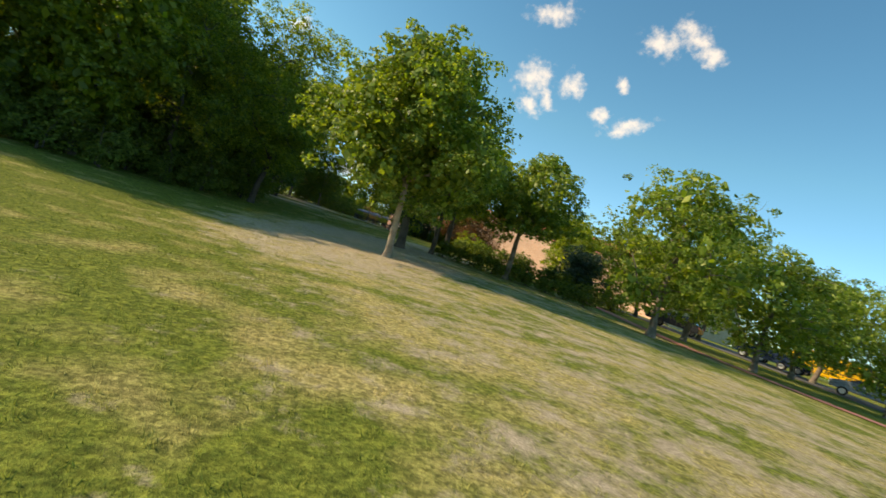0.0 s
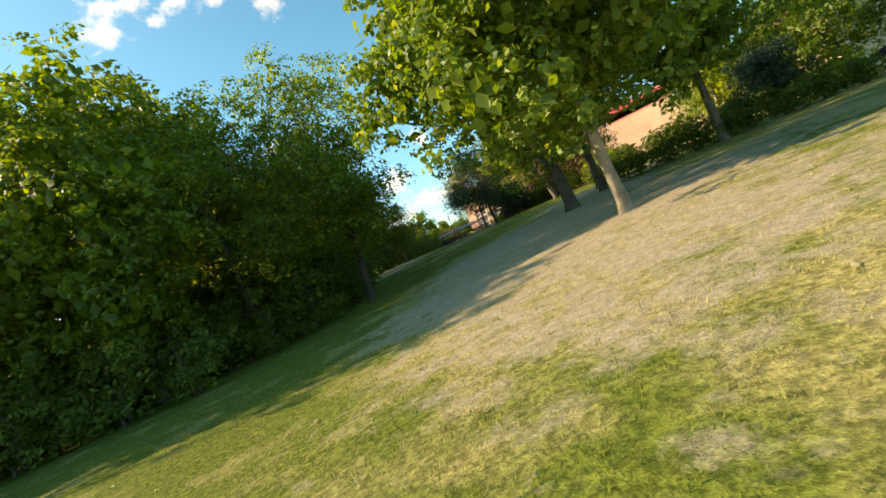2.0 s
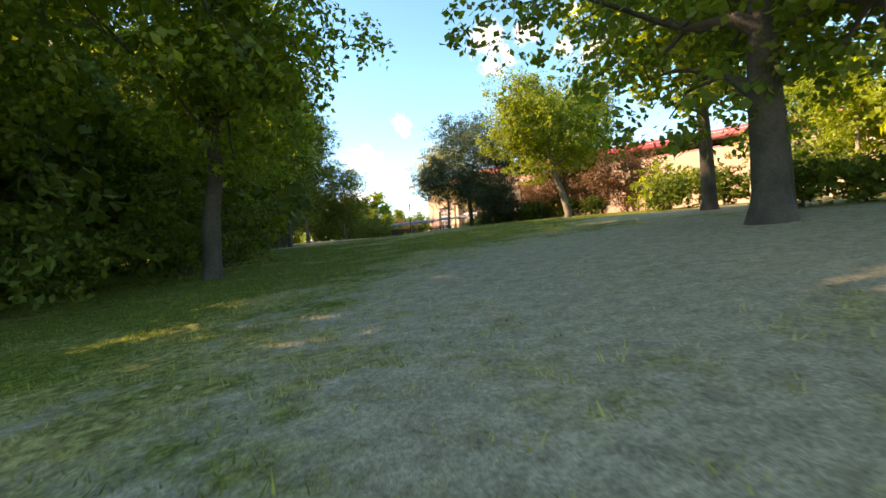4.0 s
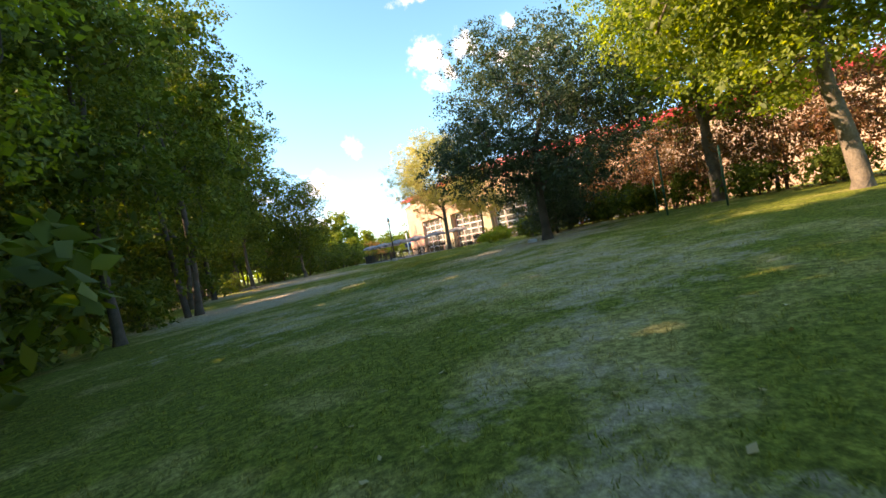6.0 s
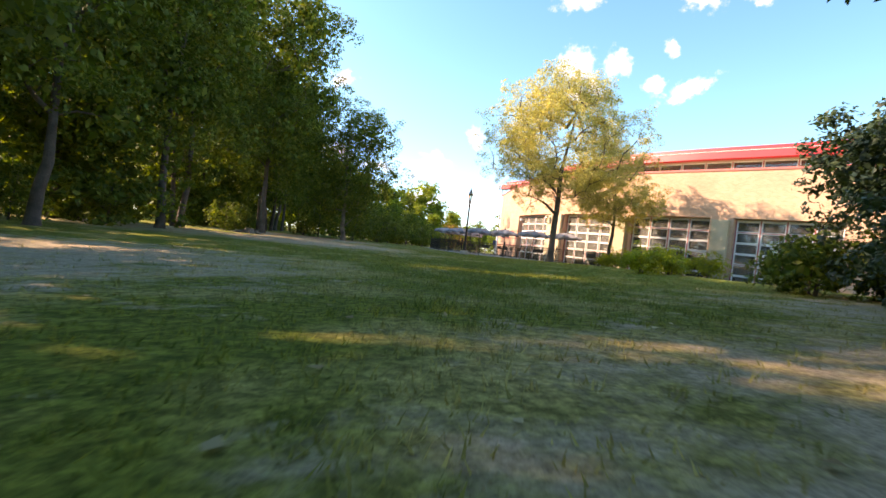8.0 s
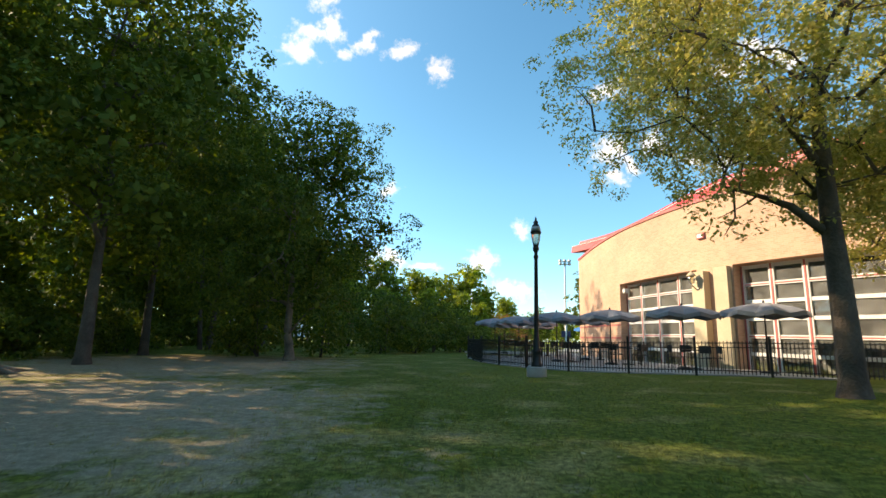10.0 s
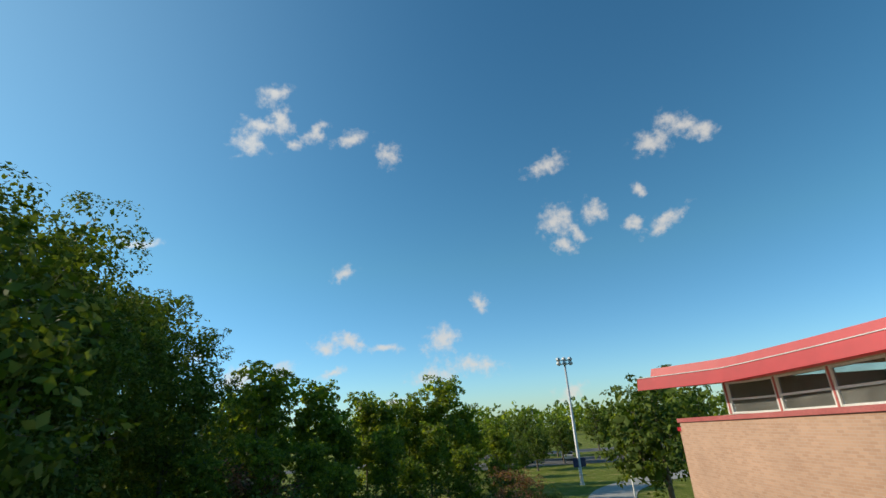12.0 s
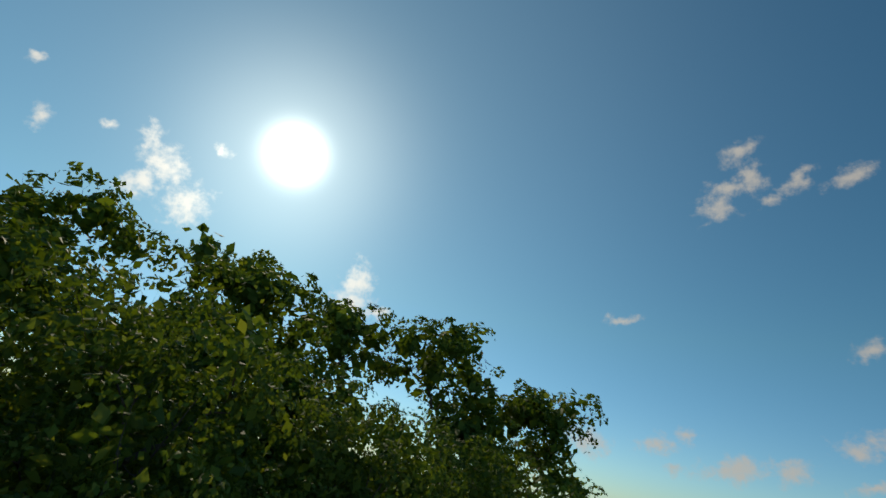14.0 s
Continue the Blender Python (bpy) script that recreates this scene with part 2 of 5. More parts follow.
def lawn_colour(n, l, blades):
    """Green, dry and bare patches; blades and soil share the same patches."""
    geo = n.new("ShaderNodeNewGeometry")

    def patch(scale, detail, rough):
        t = n.new("ShaderNodeTexNoise")
        t.inputs["Scale"].default_value, t.inputs["Detail"].default_value, t.inputs["Roughness"].default_value = scale, detail, rough
        l.new(geo.outputs["Position"], t.inputs["Vector"])
        return t
    b, c = patch(0.75, 4, 0.5), patch(7.0, 4, 0.7)
    if blades:
        tone = geo.outputs["Random Per Island"]
    else:
        tone = c.outputs[0]
    green = ramp(n, [(0.25, (0.088, 0.128, 0.021)), (0.75, (0.262, 0.28, 0.046))])
    l.new(tone, green.inputs[0])
    dry = ramp(n, [(0.25, (0.29, 0.24, 0.08)), (0.75, (0.56, 0.46, 0.18))])
    l.new(tone, dry.inputs[0])
    k = ramp(n, [(0.53, (0, 0, 0)), (0.74, (1, 1, 1))])
    wear = n.new("ShaderNodeAttribute")
    wear.attribute_name = "wear"
    s = n.new("ShaderNodeMath")
    s.operation = 'MULTIPLY_ADD'
    l.new(wear.outputs["Fac"], s.inputs[0])
    s.inputs[1].default_value = 0.28
    l.new(b.outputs[0], s.inputs[2])
    l.new(s.outputs[0], k.inputs[0])
    return mix_color(n, l, k.outputs[0], green.outputs[0], dry.outputs[0]), wear, b, c, patch


def ground_material():
    m, n, l, p = material("mown_grass")
    col, wear, b, c, patch = lawn_colour(n, l, False)
    d, e = patch(38.0, 4, 0.8), patch(1.6, 6, 0.7)
    soil = ramp(n, [(0.3, (0.34, 0.275, 0.185)), (0.7, (0.6, 0.49, 0.34))])
    l.new(c.outputs[0], soil.inputs[0])
    low = n.new("ShaderNodeMath")
    low.operation = 'SUBTRACT'
    l.new(e.outputs[0], low.inputs[0])
    low.inputs[1].default_value = 0.12
    s = n.new("ShaderNodeMath")
    s.operation = 'MULTIPLY_ADD'
    l.new(wear.outputs["Fac"], s.inputs[0])
    s.inputs[1].default_value = 0.42
    l.new(low.outputs[0], s.inputs[2])
    k = ramp(n, [(0.54, (0, 0, 0)), (0.72, (1, 1, 1))])
    l.new(s.outputs[0], k.inputs[0])
    g = ramp(n, [(0.3, (0.48, 0.48, 0.48)), (0.7, (1.42, 1.42, 1.42))])
    l.new(d.outputs[0], g.inputs[0])
    tuft = patch(13.0, 3, 0.6)
    h = ramp(n, [(0.4, (0.6, 0.63, 0.6)), (0.6, (1.25, 1.25, 1.25))])
    l.new(tuft.outputs[0], h.inputs[0])
    col = mix_color(n, l, 1.0, col, h.outputs[0], 'MULTIPLY')
    col = mix_color(n, l, k.outputs[0], col, soil.outputs[0])
    l.new(mix_color(n, l, 1.0, col, g.outputs[0], 'MULTIPLY'), p.inputs["Base Color"])
    p.inputs["Roughness"].default_value = 0.95
    p.inputs["Specular IOR Level"].default_value = 0.1
    bump(n, l, p, d.outputs[0], 0.75, 0.055)
    return m


def blade_material():
    m, n, l, p = material("grass_blades")
    col, *_ = lawn_colour(n, l, True)
    col = mix_color(n, l, 1.0, col, (1.15, 1.15, 1.15), 'MULTIPLY')
    l.new(col, p.inputs["Base Color"])
    p.inputs["Roughness"].default_value = 0.7
    p.inputs["Specular IOR Level"].default_value = 0.2
    tr = n.new("ShaderNodeBsdfTranslucent")
    l.new(col, tr.inputs["Color"])
    mx = n.new("ShaderNodeMixShader")
    mx.inputs[0].default_value = 0.35
    l.new(p.outputs[0], mx.inputs[1])
    l.new(tr.outputs[0], mx.inputs[2])
    l.new(mx.outputs[0], n["Material Output"].inputs["Surface"])
    return m


M_GROUND = ground_material()
M_BLADE = blade_material()
M_RED = surface("red_roof_metal", (0.48, 0.012, 0.022), (0.58, 0.022, 0.034), 0.3, 0.5, 0, 2.0, 0.08, 0.02, (0.93, 1.05))
M_BLACK = surface("black_paint", (0.008, 0.009, 0.01), (0.02, 0.022, 0.025), 3, 0.4, 0, 40, 0.1, 0.002)

# ---------------------------------------------------------------- ground
GY = [-120, -75, -52, -36, -16, 0, 14, 24, 40, 70, 140]
GX = [-22, -11, -5, 1, 9, 40]
GZ = [[-1.4, -1.4, -1.35, -1.2, -0.95, -.8, -.6, -.5, -.5, -.7, -1.2],
      [-1.3, -1.3, -1.3, -.9, -.65, -.6, -.5, -.42, -.4, -.6, -1.2],
      [-.8, -.8, -.85, -.5, -.3, -.4, -.42, -.37, -.35, -.6, -1.2],
      [-.55, -.55, -.35, -.1, .1, -.25, -.32, -.3, -.3, -.6, -1.2],
      [-.4, -.4, -.2, .2, .45, .25, .1, -.15, -.25, -.5, -1.2],
      [-.5, -.5, -.3, .2, .4, .4, .3, 0, -.2, -.5, -1.2]]


def height(x, y):
    """The lie of the land: it falls gently to the wood on the west side."""
    cols = [float(np.interp(y, GY, row)) for row in GZ]
    return float(np.interp(x, GX, cols)) - 0.035 * max(0.0, math.hypot(x, y) - 340)


def mesh_from(name, verts, faces, mat, smooth=False):
    me = bpy.data.meshes.new(name)
    me.from_pydata(verts, [], faces)
    me.materials.append(mat)
    if smooth:
        me.polygons.foreach_set("use_smooth", [True] * len(me.polygons))
    me.update()
    return me


def spaced(lo, hi, step, far):
    v = list(np.arange(lo, hi + step / 2, step))
    grow, left, right = step, lo, hi
    while right < far:
        grow *= 1.35
        left, right = left - grow, right + grow
        v = [left] + v + [right]
    return v


gxs, gys = spaced(-30, 42, 1.0, 2500), spaced(-100, 70, 1.0, 2500)
gv = [(x, y, height(x, y)) for y in gys for x in gxs]
W = len(gxs)
gf = [(j * W + i, j * W + i + 1, (j + 1) * W + i + 1, (j + 1) * W + i) for j in range(len(gys) - 1) for i in range(W - 1)]
def wear_at(x, y):
    """How bare the lawn is: under the trees, along the wood and on the trodden slope."""
    w = 0.0
    for cx, cy, r, k in ((-5.2, -56, 5, 0.75), (-5.0, -49, 4.5, 0.85), (-1.5, -58, 7, 0.5), (5, -54, 7, 0.45), (-2.6, -50.5, 5, 0.9), (-2.2, -44, 5.5, 1.0), (-4.4, -45, 4, 1.05), (-6.4, -51, 4, 0.95), (3.5, -37, 4.5, 0.9), (-9, -7, 6, 0.9), (-10, 24, 7, 0.9), (5.3, -8.4, 4, 0.7), (-2.8, -20, 5, 0.55), (-7.5, -18, 4, 0.45), (1.5, -13.5, 4, 0.85), (-3, 9, 5, 0.45), (-7, 13.5, 6, 1.0), (10, -50, 9, 0.35), (-15, 12, 6, 0.7), (-6.5, -29.4, 1.5, 0.55), (-5.2, -27.4, 1.3, 0.5), (-3.8, -25.5, 1.5, 0.5), (-1.5, -24, 2.5, 0.5), (2, -64, 10, 0.5), (-1.5, -69.5, 4, 0.55), (9, -62, 7, 0.35)):
        d = math.hypot(x - cx, y - cy) / r
        w = max(w, k * max(0.0, min(1.0, 1.6 - d * 1.2)))
    return w


ground = tagged(new("ground", mesh_from("ground", gv, gf, M_GROUND, True)), "mown park lawn, part green and part dry, with bare soil", "lawn", kind="structure")
worn = ground.data.attributes.new("wear", 'FLOAT', 'POINT')
worn.data.foreach_set("value", [wear_at(v[0], v[1]) for v in gv])


# ---------------------------------------------------------------- trees
def tube(points, radii, sides=8):
    """Rings along a line of points: the vertices and faces of a tapered limb."""
    pts = [Vector(p) for p in points]
    vs, fs = [], []
    for i, (p, r) in enumerate(zip(pts, radii)):
        d = (pts[min(i + 1, len(pts) - 1)] - pts[max(i - 1, 0)]).normalized()
        u = d.orthogonal().normalized() if abs(d.z) < 0.99 else Vector((1, 0, 0))
        u = (u - d * u.dot(d)).normalized()
        w = d.cross(u)
        for k in range(sides):
            q = 2 * math.pi * k / sides
            vs.append(p + u * (math.cos(q) * r) + w * (math.sin(q) * r))
    for i in range(len(pts) - 1):
        for k in range(sides):
            a, b = i * sides + k, i * sides + (k + 1) % sides
            fs.append((a, b, b + sides, a + sides))
    fs.append(tuple(range(len(vs) - sides, len(vs))))
    return vs, fs


def leaf_mesh(name, centres, size, rng, mat, lift=0.3, slim=0.55, flat=0.0, facing=None, grow_to=None):
    """One folded four-cornered leaf for each centre; facing gives the side that each leaf turns to the light."""
    n = len(centres)
    d = rng.normal(size=(n, 3))
    d[:, 2] -= 0.35
    d[:, 2] *= 1 - flat
    if facing is None:
        up = rng.normal(size=(n, 3)) * (1 - flat * 0.7) + np.array([0, 0, lift * 3])
    else:
        up = facing + rng.normal(size=(n, 3)) * 0.42
        up /= np.linalg.norm(up, axis=1)[:, None]
        d -= up * (d * up).sum(1)[:, None]
        d += facing * 0.25
    d /= np.linalg.norm(d, axis=1)[:, None]
    s = np.cross(d, up)
    s /= np.linalg.norm(s, axis=1)[:, None] + 1e-9
    nn = np.cross(s, d)
    L = size * rng.uniform(0.6, 1.3, (n, 1))
    if grow_to is not None:
        L = L * grow_to[:, None]
    v = np.stack([centres - d * L / 2, centres + s * L * slim / 2 - nn * L * 0.08, centres + d * L / 2, centres - s * L * slim / 2 - nn * L * 0.08], 1)
    me = bpy.data.meshes.new(name)
    me.vertices.add(4 * n)
    me.vertices.foreach_set("co", v.astype(np.float32).ravel())
    idx = np.arange(n)[:, None] * 4
    me.loops.add(6 * n)
    me.loops.foreach_set("vertex_index", (idx + np.array([[0, 1, 2, 0, 2, 3]])).astype(np.int32).ravel())
    me.polygons.add(2 * n)
    me.polygons.foreach_set("loop_start", np.arange(0, 6 * n, 3, dtype=np.int32))
    me.polygons.foreach_set("loop_total", np.full(2 * n, 3, dtype=np.int32))
    me.materials.append(mat)
    me.update(calc_edges=True)
    return me


def unit(v):
    return v / (np.linalg.norm(v, axis=-1, keepdims=True) + 1e-9)


def crown_points(rng, lobes, count, shell=0.5, clump=0.22, per=9):
    """Leaf centres: loose clumps on the outer part of overlapping lobes."""
    lobes = np.array(lobes)
    w = lobes[:, 3] ** 2
    k = rng.choice(len(lobes), size=max(1, count // per), p=w / w.sum())
    d = unit(rng.normal(size=(len(k), 3)))
    r = rng.uniform(shell ** 2, 1.0, len(k)) ** 0.5
    c = lobes[k, :3] + d * (r * lobes[k, 3])[:, None] * np.array([1, 1, 0.85])
    out = np.repeat(c, per, 0)
    return out + rng.normal(size=out.shape) * clump


def crown_sprays(rng, lobes, count, shell, clump, per, core):
    """Leaf centres, the way each leaf faces and its size: rounded sprays round the lobes, and a few large inner leaves."""
    lobes = np.array(lobes)
    w = lobes[:, 3] ** 2
    inner = int(count * core)
    k = rng.choice(len(lobes), size=max(1, (count - inner) // per), p=w / w.sum())
    d = rng.normal(size=(len(k), 3))
    d[:, 2] += 0.25
    d = unit(d)
    r = rng.uniform(shell, 1.0, len(k))
    c = lobes[k, :3] + d * (r * lobes[k, 3])[:, None] * np.array([1, 1, 0.85])
    wide = clump * rng.uniform(0.65, 1.35, len(k))
    out_way = unit(d + np.array([0, 0, 0.45]))
    e = unit(rng.normal(size=(len(k), per, 3)) + out_way[:, None, :] * 0.7)
    q = rng.uniform(0.25, 1.0, (len(k), per, 1)) ** 0.6
    pos = c[:, None, :] + e * q * wide[:, None, None] * np.array([1.1, 1.1, 0.75])
    pos[..., 2] -= (q[..., 0] * wide[:, None]) ** 2 * 0.35
    face = unit(e + np.array([0, 0, 0.55]))
    pos, face = pos.reshape(-1, 3), face.reshape(-1, 3)
    grown = np.ones(len(pos))
    if inner:
        k = rng.choice(len(lobes), size=inner, p=w / w.sum())
        d = unit(rng.normal(size=(inner, 3)))
        pos = np.concatenate([pos, lobes[k, :3] + d * (rng.uniform(0.15, 0.72, inner) * lobes[k, 3])[:, None]])
        face = np.concatenate([face, d])
        grown = np.concatenate([grown, np.full(inner, 2.3)])
    return pos, face, grown


def limbs(rng, trunk_line, lobes, trunk_r, clear, twigs):
    """Boughs that fork: each lobe's branch springs from the nearest wood already there. One (verts, faces) for each bough on the trunk."""
    nodes = [np.array(p, float) for p in trunk_line]
    home = [-1] * len(nodes)                    # the bough that a node belongs to
    reach = [0.0] * len(nodes)
    boughs = []
    order = sorted(lobes, key=lambda b: math.hypot(b[0] - trunk_line[-1][0], b[1] - trunk_line[-1][1]) + 0.4 * abs(b[2] - clear))
    for x, y, z, r in order:
        p = np.array([x, y, z])
        best, cost = 0, 1e9
        for i, q in enumerate(nodes):
            c = np.linalg.norm(p - q) + 0.9 * max(0.0, q[2] - p[2] + 0.25 * math.hypot(x - q[0], y - q[1])) + 0.12 * reach[i]
            if c < cost:
                best, cost = i, c
        q = nodes[best]
        far = np.linalg.norm(p - q)
        pts = [q] + [q + (p - q) * f + np.array([0, 0, 0.14 * far * math.sin(math.pi * f)]) + rng.normal(size=3) * 0.05 * far for f in (0.3, 0.62)] + [p]
        b = home[best]
        if b < 0:
            b = len(boughs)
            boughs.append([])
        boughs[b].append((best, pts, r))
        at_first = reach[best]
        for f, n in zip((0.3, 0.62, 1.0), pts[1:]):
            nodes.append(n)
            home.append(b)
            reach.append(at_first + far * f)
    out = []
    for group in boughs:
        vs, fs = [], []
        thick = trunk_r * min(0.55, 0.2 + 0.05 * len(group))
        for k, (_, pts, r) in enumerate(group):
            r0 = thick * (1.0 if k == 0 else rng.uniform(0.3, 0.45))
            chains = [(pts, [r0, r0 * 0.78, r0 * 0.55, r0 * 0.22], 7 if k == 0 else 5)]
            for _ in range(twigs):
                tip = pts[3] + unit(rng.normal(size=3) + np.array([0, 0, 0.3])) * r * rng.uniform(0.5, 0.85)
                start = pts[2] + (pts[3] - pts[2]) * rng.uniform(0, 1)
                chains.append(([start, (start + tip) / 2 + rng.normal(size=3) * 0.08 * r, tip], [r0 * 0.3, r0 * 0.2, r0 * 0.07], 4))
            for line, radii, sides in chains:
                v2, f2 = tube(line, radii, sides)
                fs += [tuple(i + len(vs) for i in f) for f in f2]
                vs += v2
        out.append((vs, fs))
    return out


def make_tree(name, seed, tall, spread, clear, trunk_r, leaves, leaf_size, leaf_mat, bark, lobes=26, lean=0.0, shell=0.5, low=0.15,
              clump=0.22, slim=0.55, lobe_r=0.36, top=0.9, two=False, per=36, fill=False, hang=0.0, split=False, core=0.08, twigs=2):
    """A tree at the origin: an Empty with a trunk that carries limbs, and a crown of single leaves."""
    rng = np.random.default_rng(seed)
    tree = new(name)
    tree.empty_display_size = 0.3
    fork = clear + (tall - clear) * 0.25
    bend = rng.normal(size=2) * 0.15
    sway = np.random.default_rng(seed + 500).normal(size=(3, 2)) * 0.045 * tall
    line = [(0, 0, -0.3), (0, 0, 0.0), (0.01, 0, 0.35), (lean * 0.3 + bend[0] * 0.3, bend[1] * 0.3, clear * 0.6), (lean * 0.7 + bend[0], bend[1], clear), (lean + bend[0], bend[1], fork),
            (lean + bend[0] * 1.5 + sway[0][0], bend[1] * 1.5 + sway[0][1], tall * 0.56), (lean + bend[0] + sway[1][0], bend[1] + sway[1][1], tall * 0.7), (lean + bend[0] + sway[2][0], bend[1] + sway[2][1], tall * 0.82)]
    vs, fs = tube(line, [trunk_r * k for k in (1.75, 1.45, 1.1, 0.95, 0.85, 0.6, 0.36, 0.2, 0.07)], 10)
    # lobes of the crown, within an egg whose widest part is low
    lob = []
    body = tall - clear
    while len(lob) < lobes:
        d = rng.normal(size=3)
        d /= np.linalg.norm(d)
        rr = rng.uniform(0.25, 1.0) ** 0.6
        z = clear + body * (0.45 + 0.42 * d[2] * rr)
        k = (z - clear) / body
        w = math.sqrt(max(0.05, 1 - ((k - 0.4) / 0.62) ** 2))
        r = spread * lobe_r * rng.uniform(0.6, 1.1) * (0.65 + 0.35 * w)
        if k < low:
            continue
        lob.append((lean + d[0] * rr * spread * w * top * 0.8, d[1] * rr * spread * w * top * 0.8, z, r))
    if fill:            # a broad top
        for q in range(4):
            a = q * 1.7 + seed
            lob.append((lean + math.cos(a) * spread * 0.36, math.sin(a) * spread * 0.36, clear + body * rng.uniform(0.74, 0.84), spread * lobe_r * 1.05))
    if fill:            # let the highest lobe reach the full height
        best = max(z + 0.85 * r for x, y, z, r in lob)
        lob = [(x, y, clear + (z - clear) * (tall - clear - 0.85 * r) / (best - clear - 0.85 * r), r) for x, y, z, r in lob]
    if hang:            # outer branches droop
        lob = [(x, y, z - hang * min(1.0, math.hypot(x - lean, y) / spread) ** 2, r) for x, y, z, r in lob]
    boughs = []
    stem = [(lean * min(1, z / fork) + bend[0], bend[1], z) for z in np.linspace(clear * 0.92, tall * 0.72, 7)]
    for bv, bf in limbs(rng, stem, lob, trunk_r, clear, twigs):
        if split:
            boughs.append((bv, bf))
        else:
            fs += [tuple(i + len(vs) for i in f) for f in bf]
            vs += bv
    if two:
        v2, f2 = tube([(0.5, 0.2, -0.3), (0.5, 0.2, 0), (0.7, 0.3, clear), (1.1, 0.6, tall * 0.6)], [trunk_r, trunk_r * 0.9, trunk_r * 0.7, trunk_r * 0.2], 8)
        fs += [tuple(i + len(vs) for i in f) for f in f2]
        vs += v2
    t = new("trunk", mesh_from("trunk", [tuple(v) for v in vs], fs, bark, True))
    t.parent = tree
    for bv, bf in boughs:
        b = new("branch", mesh_from("branch", [tuple(v) for v in bv], bf, bark, True))
        b.parent = t
    spots, face, grown = crown_sprays(rng, lob, leaves, shell, clump, per, core)
    c = new("crown", leaf_mesh("crown", spots, leaf_size, rng, leaf_mat, slim=slim, facing=face, grow_to=grown))
    c.parent = tree
    return tree


def stand(tree, x, y, turn=0.0, size=1.0, sink=0.05):
    m = pose(x, y, height(x, y) - sink, 0, 0, turn)
    tree.matrix_basis = m @ Matrix.Scale(size, 4)
    return tree


def plant(tree, x, y, turn=0.0, size=1.0, stretch=1.0, sink=0.05):
    c = copy_thing(tree, pose(x, y, height(x, y) - sink, 0, 0, turn))
    c.scale = (size, size, size * stretch)
    return c


rnd = random.Random(7)
# two dense kinds for the edge of the wood, two lighter ones for its depth
EDGE = [make_tree("wood_tree", 20 + i, 12.6, 4.9, 1.0, 0.2, 20000, 0.2, M_LEAF_SUNLIT, M_BARK_DARK, lobes=36, low=-0.08, clump=0.46, shell=0.72, lobe_r=0.4, slim=0.62, per=34, core=0.24, fill=True, two=i == 1, top=0.85) for i in range(3)]
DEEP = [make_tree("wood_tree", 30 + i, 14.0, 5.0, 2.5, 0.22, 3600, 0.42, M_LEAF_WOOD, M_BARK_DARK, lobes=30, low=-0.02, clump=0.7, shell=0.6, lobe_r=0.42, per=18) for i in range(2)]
# Light painted in leaf tone: bright flank for sun through it, darker tall belt.
FLANK = [make_tree("wood_tree", 26 + i, 12.6, 5.3, 2.3, 0.18, 26000, 0.16, M_LEAF_GREEN, M_BARK_DARK, lobes=46, low=0.0, clump=0.5, shell=0.55, lobe_r=0.27, slim=0.6, per=34, core=0.02, twigs=3, fill=True, top=0.9, hang=1.6) for i in range(2)]
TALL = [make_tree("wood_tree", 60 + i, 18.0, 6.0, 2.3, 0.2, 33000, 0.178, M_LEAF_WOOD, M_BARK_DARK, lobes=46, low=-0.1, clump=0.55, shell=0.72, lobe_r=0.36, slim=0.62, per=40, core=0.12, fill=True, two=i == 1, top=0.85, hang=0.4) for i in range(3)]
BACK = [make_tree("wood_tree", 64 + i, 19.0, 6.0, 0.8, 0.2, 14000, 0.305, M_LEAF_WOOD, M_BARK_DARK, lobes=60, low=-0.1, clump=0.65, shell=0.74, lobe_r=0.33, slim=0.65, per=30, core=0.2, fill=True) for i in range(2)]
for w in TALL + BACK:
    tagged(w, "tall spreading broadleaf tree in the belt beside the lawn", "tree", "trees of the wood")
for w in EDGE + FLANK:
    tagged(w, "dense dark green broadleaf tree at the edge of the wood", "tree", "trees of the wood")
for w in DEEP:
    tagged(w, "tall broadleaf tree standing deeper in the wood", "tree", "trees of the wood")
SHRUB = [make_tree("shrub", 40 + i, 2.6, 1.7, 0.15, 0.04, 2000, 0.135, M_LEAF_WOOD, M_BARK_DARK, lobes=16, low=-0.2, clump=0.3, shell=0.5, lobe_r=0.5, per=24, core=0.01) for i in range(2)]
for w in SHRUB:
    tagged(w, "low leafy shrub growing at the foot of the wood", "shrub", "shrubs of the wood")

THICKET = make_tree("thicket", 44, 3.4, 4.2, 0.2, 0.06, 2200, 0.31, M_LEAF_WOOD, M_BARK_DARK, lobes=30, low=-0.3, clump=0.45, shell=0.4, lobe_r=0.34, per=20, core=0.0)
tagged(THICKET, "dense dark undergrowth between the trees of the wood", "undergrowth", "undergrowth of the wood")
# x, y, size of the trees along the edge, from the west end round to the far end
EDGE_LINE = [(-78, -51.5, 1.35), (-69, -50.5, 1.3), (-61, -49.5, 1.2), (-53.5, -48.5, 1.15), (-46, -47.0, 0.72), (-39.5, -47.5, 1.02), (-33, -45.8, 0.79), (-26.8, -46.8, 0.97), (-22.8, -45.0, 0.82), (-18.4, -44.3, 1.04), (-14.8, -41.2, 0.94), (-10.5, -38.1, 1.08),
             (-12, -30.5, 1.0), (-12.8, -22.5, 1.05)]
